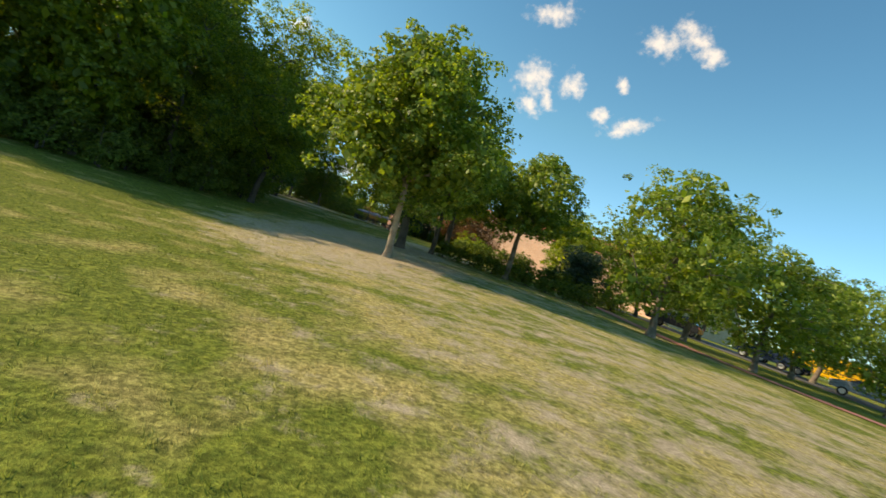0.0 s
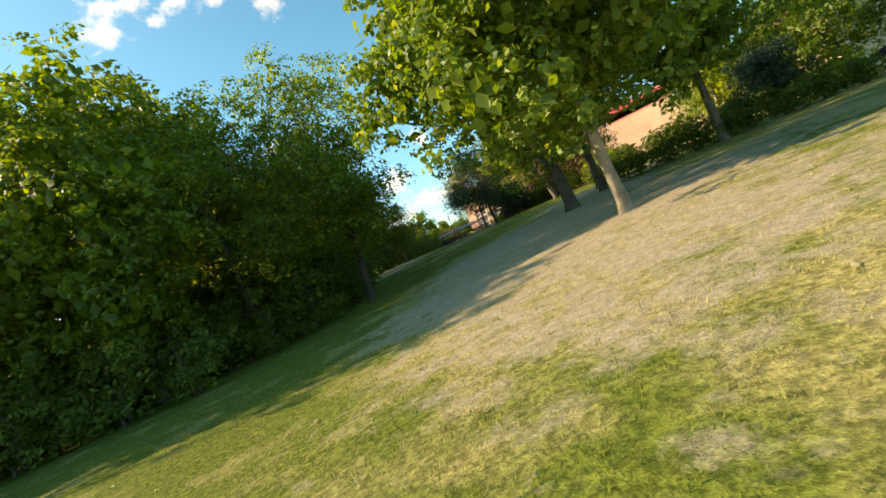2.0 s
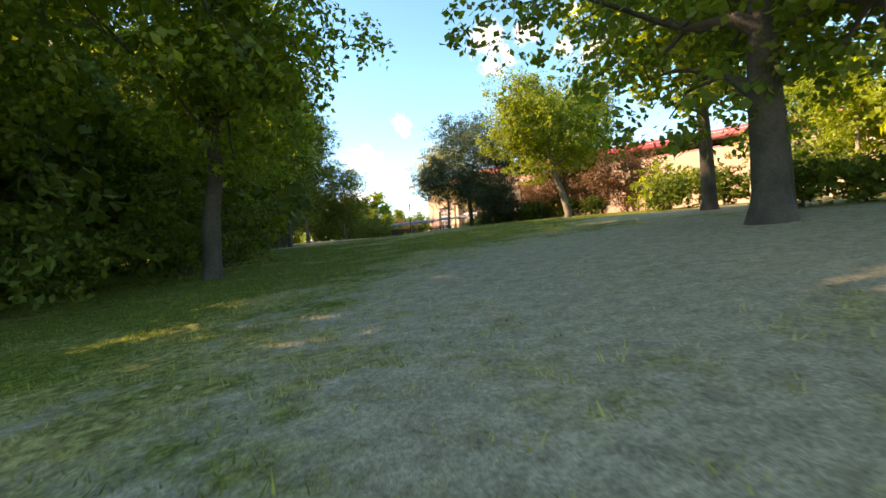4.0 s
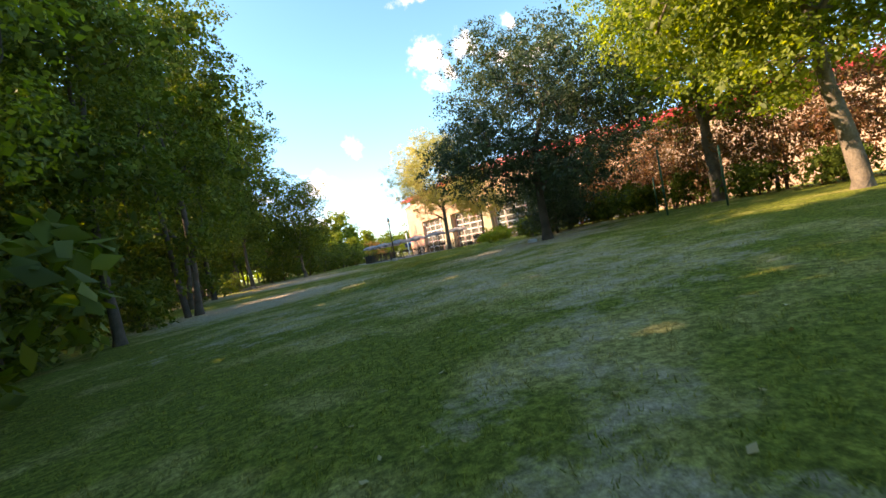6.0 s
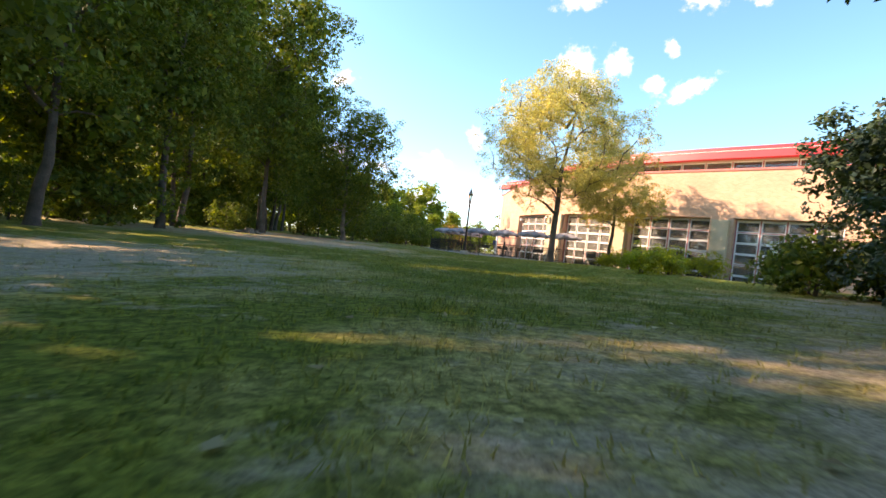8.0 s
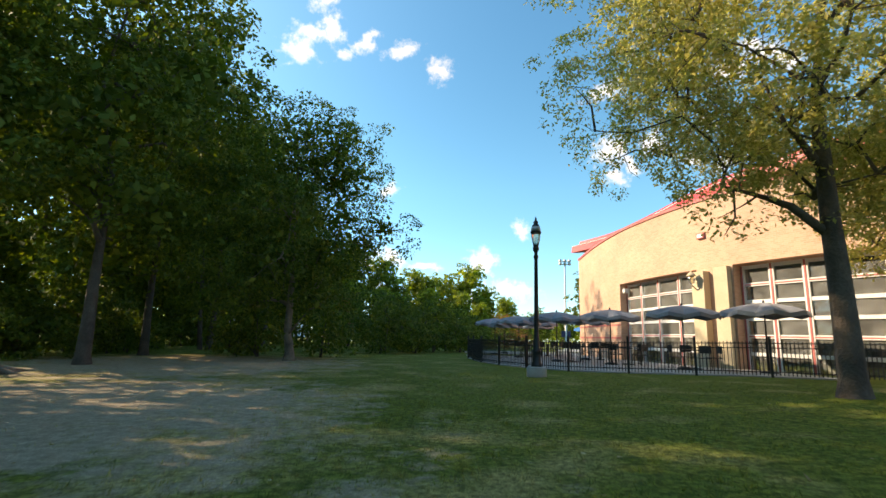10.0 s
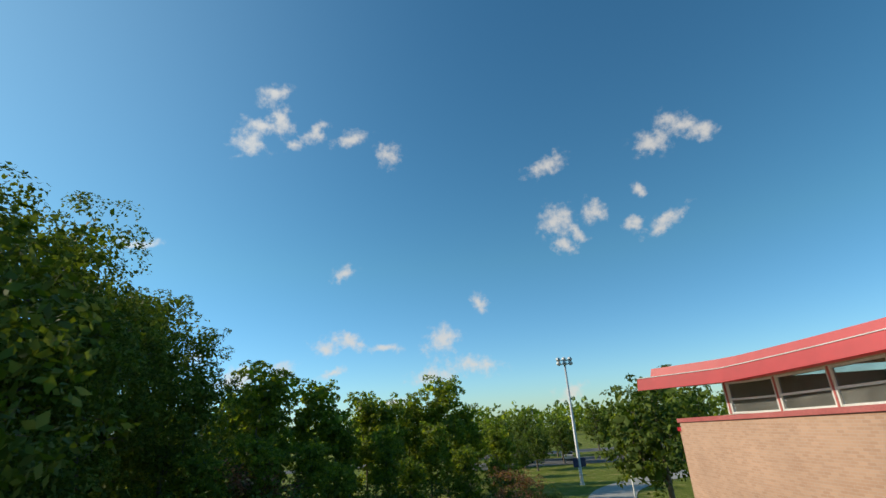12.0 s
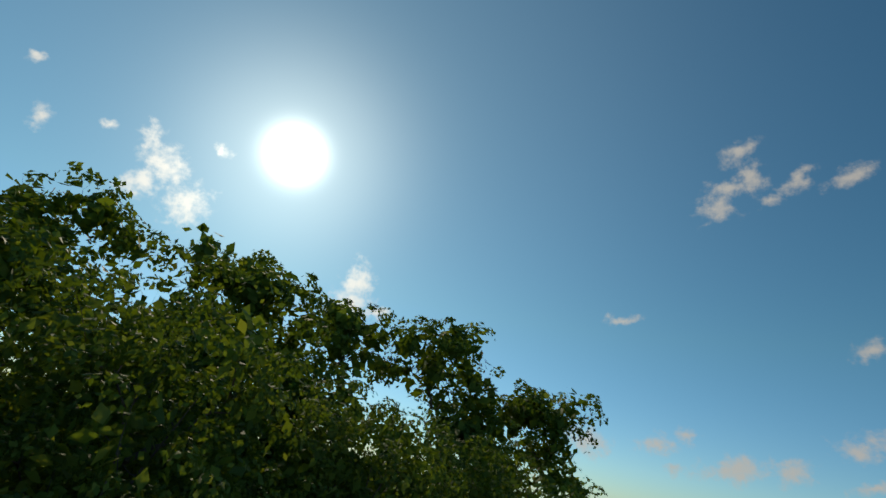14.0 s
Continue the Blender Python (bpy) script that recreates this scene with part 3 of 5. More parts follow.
# the tall belt beside the hall's lawn, and the lower trees beyond its end
BELT = [(-13.0, -13, 0.84), (-12.2, -5, 0.94), (-14.2, 3, 0.95), (-14.3, 11.5, 1.02), (-15.6, 16.6, 1.0), (-12.4, 22.6, 1.06), (-14.5, 29, 0.97), (-15.5, 37, 0.94), (-17, 44.5, 1.05), (-18, 52, 0.98), (-17.5, 60, 0.95)]
# First three are added behind the belt to block sun on the lawn.
BACK_LINE = [(-19, 10.8, 0.9), (-17.5, -18.5, 0.75), (-18, -7.5, 0.88), (-23, -19, 0.9), (-23, -10, 0.9), (-18.5, -15, 0.75), (-23, -1, 0.95), (-23, 7, 1.0), (-23.5, 14.5, 0.95), (-23, 26, 1.02), (-23, 38, 1.1), (-25.5, 46, 1.08), (-27, 53, 1.0), (-33, 67, 1.42), (-30.5, 77, 1.28), (-42, 40, 1.5), (-40, 51, 1.46), (-37.5, 59, 1.4)]
BEYOND = [(-14.3, 71, 0.98), (-11, 76, 0.88), (-6, 80, 0.8), (2.6, 84, 0.9), (-1.8, 83, 0.78), (5.2, 85, 0.66), (-20, 80, 0.9), (-9, 66, 0.5), (-3.5, 72, 0.55), (1, 76, 0.55), (-11.5, 62, 0.48), (-13.5, 65, 0.55), (-8.5, 74, 0.7), (-3.8, 79, 0.72), (0.6, 83, 0.7), (-16.5, 76, 0.8), (-28, 84, 0.8), (-36, 92, 0.9), (-23.5, 71, 0.6), (-40, 84, 1.0), (-20, 66, 0.6), (-6, 60, 0.4), (-1, 64, 0.38), (3.5, 69, 0.4), (7.5, 76, 0.5), (-14, 57, 0.5), (9, 88, 0.55)]
taken = {"flank": 0, "tall": 0, "far": 0, "back": 0, "edge": 0, "deep": 0, "shrub": 0, "thicket": 0}


def grow(kind, stock, x, y, size, stretch=1.0):
    k = taken[kind]
    taken[kind] += 1
    t = stock[k % len(stock)]
    if k < len(stock):
        stand(t, x, y, rnd.uniform(0, 360), size)
    else:
        plant(t, x, y, rnd.uniform(0, 360), size, stretch)


for n_edge, (x, y, s) in enumerate(EDGE_LINE):
    if n_edge < 10:
        grow("edge", EDGE, x, y, s, rnd.uniform(0.94, 1.06))
    else:
        grow("flank", FLANK, x, y, s, rnd.uniform(0.94, 1.06))
    west = n_edge < 11
    for row in (1, 2):
        if west:
            grow("deep", DEEP, x + rnd.uniform(-2, 2) - 1, y + row * 7 + rnd.uniform(-1, 1), min(s, 1.0) * rnd.uniform(0.6, 0.72), 1.0)
        elif row < 3:
            grow("deep", DEEP, x - row * 7.5 + rnd.uniform(-1, 1), y + rnd.uniform(-2, 2), s * rnd.uniform(0.95, 1.15), 1.0 + 0.1 * row)
    for depth in (4.5, 11, 18):
        if west:
            grow("thicket", [THICKET], x + rnd.uniform(-2, 2), y + depth, rnd.uniform(1.3, 1.7))
        elif y < 75:
            grow("thicket", [THICKET], x - depth - 4, y + rnd.uniform(-2, 2), rnd.uniform(0.9, 1.3))
    for k in range(2):
        if west and x > -60:
            grow("shrub", SHRUB, x + rnd.uniform(-3.4, 3.4), y - rnd.uniform(0.4, 2.4), rnd.uniform(0.8, 1.5))
        elif not west and y < -34:
            grow("shrub", SHRUB, x + rnd.uniform(-4.5, 0.8), y + rnd.uniform(-4.6, 4.6), rnd.uniform(0.8, 1.5))

for x, y in ((-23.4, -42), (-30, -45.5), (-17, -41), (-36.5, -46), (-26.5, -40.5), (-21.5, -39.5), (-30, -41)):
    grow("thicket", [THICKET], x, y, 1.1)
for x, y, s in ((-16.2, -46.4, 1.1), (-18.6, -46.8, 1.2), (-14.4, -43.6, 0.8), (-13.4, -40.8, 0.8), (-13.0, -38.6, 0.8), (-21.6, -47.4, 1.2), (-24, -48, 1.1), (-11.4, -36.6, 1.1), (-11.3, -33.6, 1.2)):
    grow("shrub", SHRUB, x, y, s)
for x, y, s in BELT:
    grow("tall", TALL, x, y, s, rnd.uniform(0.98, 1.04))
    grow("thicket", [THICKET], x - 4.5, y + rnd.uniform(-3, 3), rnd.uniform(0.6, 0.9))
    for k in range(3):
        grow("shrub", SHRUB, x + rnd.uniform(-5.5, -1.5), y + rnd.uniform(-4.6, 4.6), rnd.uniform(0.5, 1.1))
for x, y, s in ((-20, 31, 1.1), (-22, 35, 1.2), (-19, 26.5, 1.0)):
    grow("thicket", [THICKET], x, y, s)
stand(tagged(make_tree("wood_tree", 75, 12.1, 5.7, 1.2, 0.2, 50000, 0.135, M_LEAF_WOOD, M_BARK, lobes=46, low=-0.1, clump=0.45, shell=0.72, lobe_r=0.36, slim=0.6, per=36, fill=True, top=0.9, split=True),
             "broad low-branched tree standing forward of the wood", "tree"), -7.0, 27.3)
for x, y, s in ((-9.5, 30, 1.5), (-6.5, 30.5, 1.3), (-4.5, 37, 1.5), (-3.5, 41, 1.7), (-11, 31, 1.5), (-8, 37, 1.8), (-5, 45, 2.0), (-7, 51, 2.2), (-2.4, 38.4, 1.2), (-1.4, 42.4, 1.6), (0.6, 43.4, 1.25), (-0.6, 46.5, 1.6), (-3.0, 48.5, 1.8), (1.2, 48.5, 1.3)):
    grow("shrub", SHRUB, x, y, s)
for x, y, s in BACK_LINE:
    grow("back", BACK, x, y, s, rnd.uniform(0.98, 1.04))
    grow("thicket", [THICKET], x + 3, y + rnd.uniform(-3, 3), rnd.uniform(0.9, 1.3))

# single trees on the lawn
stand(tagged(make_tree("park_tree", 3, 10.4, 5.5, 2.9, 0.16, 42000, 0.165, M_LEAF_PARK, M_BARK_PALE, lobes=62, low=-0.06, clump=0.4, shell=0.6, lobe_r=0.34, slim=0.75, lean=-0.8, hang=1.4, split=True, core=0.12),
             "round green park tree with a smooth pale trunk on dry lawn", "tree"), -2.67, -51.4)
stand(tagged(make_tree("park_tree", 4, 9.4, 3.9, 2.5, 0.17, 17000, 0.17, M_LEAF_PARK, M_BARK, lobes=34, low=-0.02, clump=0.42, shell=0.66, lobe_r=0.4, slim=0.75, split=True),
             "dark green park tree growing close behind a pale-trunked one", "tree"), 6.07, -44.3)
stand(tagged(make_tree("park_tree", 8, 11.0, 6.2, 2.1, 0.27, 26000, 0.16, M_LEAF_PARK, M_BARK_DARK, lobes=62, low=-0.12, clump=0.42, shell=0.55, lobe_r=0.3, slim=0.75, hang=1.5, split=True, core=0.0, twigs=3),
             "broad park tree with a dark trunk on bare soil", "tree"), -0.9, -43.6)
stand(tagged(make_tree("park_tree", 15, 10.4, 4.8, 2.9, 0.2, 14000, 0.18, M_LEAF_GREEN, M_BARK_DARK, lobes=40, low=0.0, clump=0.45, shell=0.6, lobe_r=0.36, slim=0.75, hang=0.5, split=True),
             "dark park tree in the group before the brick wall", "tree"), 3.6, -37.2)
stand(tagged(make_tree("park_tree", 16, 9.4, 4.0, 2.9, 0.15, 9000, 0.18, M_LEAF_PARK, M_BARK_DARK, lobes=34, low=0.0, clump=0.45, shell=0.6, lobe_r=0.36, slim=0.75, hang=0.4, split=True),
             "slim dark-trunked tree growing behind a broad park tree", "tree"), 1.6, -41.6)
stand(tagged(make_tree("evergreen_oak", 5, 9.7, 6.0, 1.5, 0.19, 90000, 0.1, M_LEAF_GREY, M_BARK_DARK, lobes=96, low=-0.12, clump=0.36, shell=0.5, lobe_r=0.27, per=44, slim=0.6, hang=1.7, twigs=3, split=True, core=0.02),
             "grey-green small-leaved oak with a dark trunk", "tree"), 2.7, -13.0)
stand(tagged(make_tree("park_tree", 9, 12.0, 6.0, 2.6, 0.26, 54000, 0.13, M_LEAF_PARK, M_BARK, lobes=50, low=-0.02, clump=0.42, shell=0.55, lobe_r=0.32, slim=0.7, split=True, core=0.03),
             "yellow-green broadleaf tree by the red-leaved shrubs", "tree"), 10.2, -14.6)
stand(tagged(make_tree("park_tree", 10, 10.5, 5.0, 2.6, 0.2, 42000, 0.13, M_LEAF_GREEN, M_BARK, lobes=44, low=-0.02, clump=0.42, shell=0.55, lobe_r=0.34, slim=0.7, lean=-0.9, split=True, core=0.03),
             "leaning broadleaf tree at the top of the slope", "tree"), 6.4, -22.3)
stand(tagged(make_tree("elm_tree", 6, 13.5, 7.15, 3.3, 0.2, 105000, 0.108, M_LEAF_YELLOW, M_BARK_DARK, lobes=130, low=-0.04, clump=0.36, shell=0.4, lobe_r=0.2, per=44, slim=0.5, hang=1.9, split=True, core=0.0, twigs=3),
             "thin-leaved yellowing elm beside the black fence", "tree"), 7.25, 15.4)
stand(tagged(make_tree("elm_tree", 17, 9.6, 4.3, 2.3, 0.13, 32000, 0.12, M_LEAF_YELLOW, M_BARK_DARK, lobes=60, low=-0.04, clump=0.34, shell=0.4, lobe_r=0.24, per=40, slim=0.5, hang=1.0, split=True, core=0.0, twigs=2),
             "young yellowing elm at the end of the flower bed", "tree"), 12.0, 17.6)
stand(tagged(make_tree("park_tree", 11, 7.4, 4.2, 1.0, 0.16, 15000, 0.18, M_LEAF_LIME, M_BARK_PALE, lobes=34, low=-0.02, clump=0.4, shell=0.6, fill=True, split=True),
             "yellow-green young tree behind a dark evergreen bush", "tree"), 16.0, -32.5)
ROW = make_tree("street_oak", 12, 9.0, 5.2, 1.2, 0.2, 12000, 0.185, M_LEAF_PARK, M_BARK, lobes=46, low=-0.12, clump=0.42, shell=0.66, lobe_r=0.36, per=32, core=0.14)
tagged(ROW, "rounded oak of the row beside the red path", "tree", "oaks along the path")
stand(ROW, 10.6, -52.8)
for x, y, s in ((18.5, -46.5, 0.95), (17.6, -52.6, 0.85), (27, -47.5, 0.95), (34, -44, 1.0), (25, -54.5, 0.8), (42, -46, 1.1), (52, -41, 1.2), (48, -52, 1.0), (62, -47, 1.2), (28, -38, 0.95), (20.5, -25.5, 1.0), (20.5, -34, 0.95), (25, -33, 1.0)):
    plant(ROW, x, y, rnd.uniform(0, 360), s, rnd.uniform(0.92, 1.08))
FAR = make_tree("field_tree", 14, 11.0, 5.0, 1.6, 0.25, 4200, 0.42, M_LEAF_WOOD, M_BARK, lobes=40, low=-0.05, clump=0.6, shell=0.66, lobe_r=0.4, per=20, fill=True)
tagged(FAR, "full green tree standing beyond the hall", "tree", "trees beyond the hall")
stand(FAR, 18.0, 63.0, 0, 1.0)
for x, y, s in ((13, 96, 0.45), (17.5, 104, 0.6), (24, 112, 0.7), (9, 112, 0.6), (30, 78, 0.9), (36, 95, 1.0), (14, 112, 0.6), (20, 121, 0.75), (27, 127, 0.8), (34, 122, 0.8), (12.5, 127, 0.7), (41, 118, 0.9), (18.5, 134, 0.8), (8, 136, 0.7), (24, 142, 0.8), (-26, 92, 1.1), (44, 110, 1.0)):
    plant(FAR, x, y, rnd.uniform(0, 360), s, rnd.uniform(0.95, 1.2))

# Brighter leaf tone, so that these trees look sunlit.
BEYOND_TREE = [make_tree("wood_tree", 70 + i, 15.0, 4.6, 1.0, 0.2, 6800, 0.36, M_LEAF_GREEN, M_BARK, lobes=44, low=-0.1, clump=0.55, shell=0.74, lobe_r=0.36, slim=0.65, per=24, fill=True) for i in range(2)]
for w in BEYOND_TREE:
    tagged(w, "green leafy tree beyond the end of the wood", "tree", "trees beyond the wood")
for x, y, s in BEYOND:
    grow("far", BEYOND_TREE, x, y, s)

# ---------------------------------------------------------------- far wood
def far_wood():
    rng = np.random.default_rng(99)
    lob = []
    for az in [q for q in np.arange(-100, 85, 0.5) ]:
        for band in range(2):
            d = rng.uniform(215, 270) + band * 60
            a = radians(az + rng.uniform(-0.3, 0.3))
            lob.append((math.sin(a) * d, math.cos(a) * d, rng.uniform(0, 5.5) + band * 2.5, rng.uniform(4.5, 7.5)))
    return leaf_mesh("far_wood", crown_points(rng, lob, 52000, 0.7, 0.6, 8), 2.1, rng, M_LEAF_GREEN)


tagged(new("far_wood", far_wood()), "continuous belt of far green trees on the horizon", "wood", kind="stuff")


# ---------------------------------------------------------------- parts and simple solids
def part(name, bm, mat, parent, label=""):
    me = bpy.data.meshes.new(name)
    bm.to_mesh(me)
    bm.free()
    me.materials.append(mat)
    ob = new(name, me)
    ob.parent = parent
    if label:
        tagged(ob, label)
    return ob


def box_bm(x0, y0, z0, x1, y1, z1, bevel=0.0):
    bm = bmesh.new()
    bmesh.ops.create_cube(bm, size=1.0, matrix=Matrix.Translation(((x0 + x1) / 2, (y0 + y1) / 2, (z0 + z1) / 2)) @ Matrix.Diagonal((x1 - x0, y1 - y0, z1 - z0, 1)))
    if bevel:
        bmesh.ops.bevel(bm, geom=bm.edges[:], offset=bevel, segments=2, affect='EDGES')
    return bm


def lathe_bm(profile, sides=20, x=0.0, y=0.0):
    """A turned solid from (radius, height) pairs."""
    bm = bmesh.new()
    rings = [[bm.verts.new((x + math.cos(2 * math.pi * k / sides) * r, y + math.sin(2 * math.pi * k / sides) * r, z)) for k in range(sides)] for r, z in profile]
    for a, b in zip(rings, rings[1:]):
        for k in range(sides):
            f = bm.faces.new((a[k], a[(k + 1) % sides], b[(k + 1) % sides], b[k]))
            f.smooth = True
    bm.faces.new(rings[0][::-1])
    bm.faces.new(rings[-1])
    return bm


def bar_bm(p, q, r, sides=8, r2=None):
    vs, fs = tube([p, q], [r, r if r2 is None else r2], sides)
    bm = bmesh.new()
    bv = [bm.verts.new(v) for v in vs]
    for f in fs:
        bm.faces.new([bv[i] for i in f])
    bm.faces.new([bv[i] for i in range(sides)][::-1])
    return bm


M_CONCRETE = surface("concrete", (0.32, 0.3, 0.27), (0.46, 0.44, 0.4), 1.5, 0.9, 0, 50, 0.3, 0.005)
M_WHITE = surface("white_paint", (0.7, 0.7, 0.68), (0.8, 0.8, 0.78), 2, 0.5, 0, 40, 0.1, 0.002)
M_CREAM = surface("cream_render", (0.5, 0.42, 0.28), (0.6, 0.5, 0.35), 1.2, 0.85, 0, 50, 0.25, 0.004)
M_SOFFIT = surface("tan_soffit", (0.36, 0.27, 0.17), (0.45, 0.34, 0.22), 1.0, 0.85, 0, 30, 0.2, 0.004)
M_ROSE = surface("faded_red_paint", (0.48, 0.11, 0.1), (0.58, 0.17, 0.15), 1.0, 0.6, 0, 30, 0.1, 0.003)
M_STEEL = surface("galvanised_steel", (0.5, 0.5, 0.49), (0.62, 0.62, 0.6), 1.5, 0.5, 0.3, 30, 0.1, 0.003)
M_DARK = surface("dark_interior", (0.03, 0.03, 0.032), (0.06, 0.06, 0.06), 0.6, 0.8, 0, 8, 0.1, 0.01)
M_CANVAS = surface("grey_canvas", (0.2, 0.21, 0.23), (0.29, 0.3, 0.32), 2, 0.9, 0, 60, 0.3, 0.004)
M_BLUE = surface("blue_canvas", (0.02, 0.16, 0.42), (0.03, 0.22, 0.55), 2, 0.8, 0, 60, 0.2, 0.004)
M_ASPHALT = surface("asphalt", (0.09, 0.085, 0.08), (0.17, 0.16, 0.15), 0.4, 0.9, 0, 45, 0.4, 0.01)
M_REDPATH = surface("red_brick_paving", (0.36, 0.13, 0.09), (0.47, 0.2, 0.14), 1.5, 0.9, 0, 25, 0.3, 0.006)
M_TEAL = surface("green_post_paint", (0.01, 0.08, 0.05), (0.015, 0.12, 0.075), 2, 0.5, 0, 40, 0.1, 0.002)
M_RUBBER = surface("rubber", (0.012, 0.012, 0.012), (0.025, 0.025, 0.025), 4, 0.8, 0, 40, 0.1, 0.003)


def glass_material(name, tone, rough=0.03, dust=0.0):
    m, n, l, p = material(name)
    p.inputs["Base Color"].default_value = (*tone, 1)
    p.inputs["Roughness"].default_value = rough
    p.inputs["IOR"].default_value = 1.5
    p.inputs["Transmission Weight"].default_value = 1.0
    wob = noise_tex(n, l, 0.7, 2)
    bump(n, l, p, wob.outputs[0], 0.03, 0.05)
    if dust:            # a film of dust, thicker in patches
        film = n.new("ShaderNodeBsdfDiffuse")
        film.inputs["Color"].default_value = (0.5, 0.5, 0.47, 1)
        patch = noise_tex(n, l, 1.6, 4)
        much = n.new("ShaderNodeMapRange")
        for k, v in enumerate((0.3, 0.7, dust * 0.5, dust * 1.5)):
            much.inputs[k + 1].default_value = v
        l.new(patch.outputs[0], much.inputs[0])
        mx = n.new("ShaderNodeMixShader")
        l.new(much.outputs[0], mx.inputs[0])
        l.new(p.outputs[0], mx.inputs[1])
        l.new(film.outputs[0], mx.inputs[2])
        l.new(mx.outputs[0], n["Material Output"].inputs["Surface"])
    return m


M_GLASS = glass_material("window_glass", (0.62, 0.68, 0.7), dust=0.13)
M_CARGLASS = glass_material("car_glass", (0.06, 0.07, 0.08))
M_LENS = glass_material("lantern_glass", (0.75, 0.68, 0.5), 0.25)


def brick_material():
    m, n, l, p = material("tan_brick")
    tc = n.new("ShaderNodeTexCoord")
    uv = n.new("ShaderNodeUVMap")
    br = n.new("ShaderNodeTexBrick")
    br.inputs["Scale"].default_value = 1.0
    br.inputs["Brick Width"].default_value, br.inputs["Row Height"].default_value, br.inputs["Mortar Size"].default_value = 0.21, 0.075, 0.006
    br.inputs["Color1"].default_value, br.inputs["Color2"].default_value, br.inputs["Mortar"].default_value = (0.53, 0.32, 0.215, 1), (0.62, 0.395, 0.275, 1), (0.56, 0.43, 0.34, 1)
    l.new(uv.outputs[0], br.inputs["Vector"])
    big = noise_tex(n, l, 0.5, 4)
    sh = ramp(n, [(0.3, (0.88, 0.86, 0.84)), (0.7, (1.08, 1.06, 1.04))])
    l.new(big.outputs[0], sh.inputs[0])
    l.new(mix_color(n, l, 1.0, br.outputs["Color"], sh.outputs[0], 'MULTIPLY'), p.inputs["Base Color"])
    p.inputs["Roughness"].default_value = 0.9
    inv = n.new("ShaderNodeMath")
    inv.operation = 'SUBTRACT'
    inv.inputs[0].default_value = 1.0
    l.new(br.outputs["Fac"], inv.inputs[1])
    bump(n, l, p, inv.outputs[0], 0.5, 0.008)
    return m


M_BRICK = brick_material()

# ---------------------------------------------------------------- the hall
FACADE = [(9.75, 45), (9.6, 38), (10.0, 33), (10.95, 28.5), (12.8, 24), (15.9, 19), (20, 13.5), (24, 8), (29, 2), (33, -4), (36.5, -12), (38, -22)]


def smooth_line(pts, step=0.1):
    """Points every tenth of a metre along a curve through pts."""
    P = [Vector(p) for p in pts]
    P = [P[0] * 2 - P[1]] + P + [P[-1] * 2 - P[-2]]
    fine = []
    for i in range(1, len(P) - 2):
        for k in range(60):
            t = k / 60
            a, b, c, d = P[i - 1:i + 3]
            fine.append(0.5 * ((2 * b) + (c - a) * t + (2 * a - 5 * b + 4 * c - d) * t * t + (3 * b - a - 3 * c + d) * t ** 3))
    fine.append(P[-2])
    out, acc = [fine[0]], 0.0
    for a, b in zip(fine, fine[1:]):
        seg = (b - a).length
        while acc + seg >= step:
            a = a + (b - a) * ((step - acc) / seg)
            out.append(a)
            seg = (b - a).length
            acc = 0.0
        acc += seg
    return out


LINE = smooth_line(FACADE)


def at(s, off=0.0):
    """The place s metres along the front, off metres inwards (to the east)."""
    k = s / 0.1
    i = int(math.floor(k))
    if i < 0:
        d = (LINE[0] - LINE[1]).normalized()
        p, d = LINE[0] + d * (-s), -d
    else:
        i = min(i, len(LINE) - 2)
        d = (LINE[i + 1] - LINE[i]).normalized()
        p = LINE[i] + d * ((k - i) * 0.1)
    return Vector((p.x - d.y * off, p.y + d.x * off))


def climb(s, z):
    """The upper front climbs gently away from its north corner."""
    if z < 6.0:
        return z
    k = min(1.0, max(0.0, (s - 1.5) / 9.5))
    return z + k * (0.3 + 0.38 * min(1.0, max(0.0, (z - 7.2) / 1.2))) - 0.1


def sweep_bm(s0, s1, o0, o1, z0, z1, step=0.8, o0_top=None, back_top=None, drift=0.0, drift_front=None):
    """A solid that follows the front from s0 to s1, between two depths and two heights."""
    n = max(1, int(round((s1 - s0) / step)))
    bm = bmesh.new()
    uvl = bm.loops.layers.uv.new("UVMap")
    rings = []
    for i in range(n + 1):
        s = s0 + (s1 - s0) * i / n
        part_way = min(1.0, max(0.0, (s + 2.9) / 15.0))
        part_way = part_way * (2.0 - part_way)
        ease = drift * part_way
        lead = ease if drift_front is None else drift_front * part_way
        a, b = at(s, o0 + lead), at(s, o1 + ease)
        t = at(s, (o0 if o0_top is None else o0_top) + lead)
        rings.append((s, [bm.verts.new((a.x, a.y, climb(s, z0))), bm.verts.new((t.x, t.y, climb(s, z1))), bm.verts.new((b.x, b.y, climb(s, z1 if back_top is None else back_top))), bm.verts.new((b.x, b.y, climb(s, z0)))]))
    for (sa, a), (sb, b) in zip(rings, rings[1:]):
        for k in range(4):
            f = bm.faces.new((a[k], b[k], b[(k + 1) % 4], a[(k + 1) % 4]))
            for lp in f.loops:
                s = sa if lp.vert in a else sb
                lp[uvl].uv = (s, lp.vert.co.z + (lp.vert.co.x * 0.001 if k % 2 else 0))
    for ring in (rings[0][1], rings[-1][1][::-1]):
        f = bm.faces.new(ring[::-1])
        for lp in f.loops:
            lp[uvl].uv = (lp.vert.co.x, lp.vert.co.z)
    return bm


hall = tagged(new("school_hall"), "tan brick hall with a curved front and red metal roof edge", "building")
LEN = (len(LINE) - 1) * 0.1 - 0.2
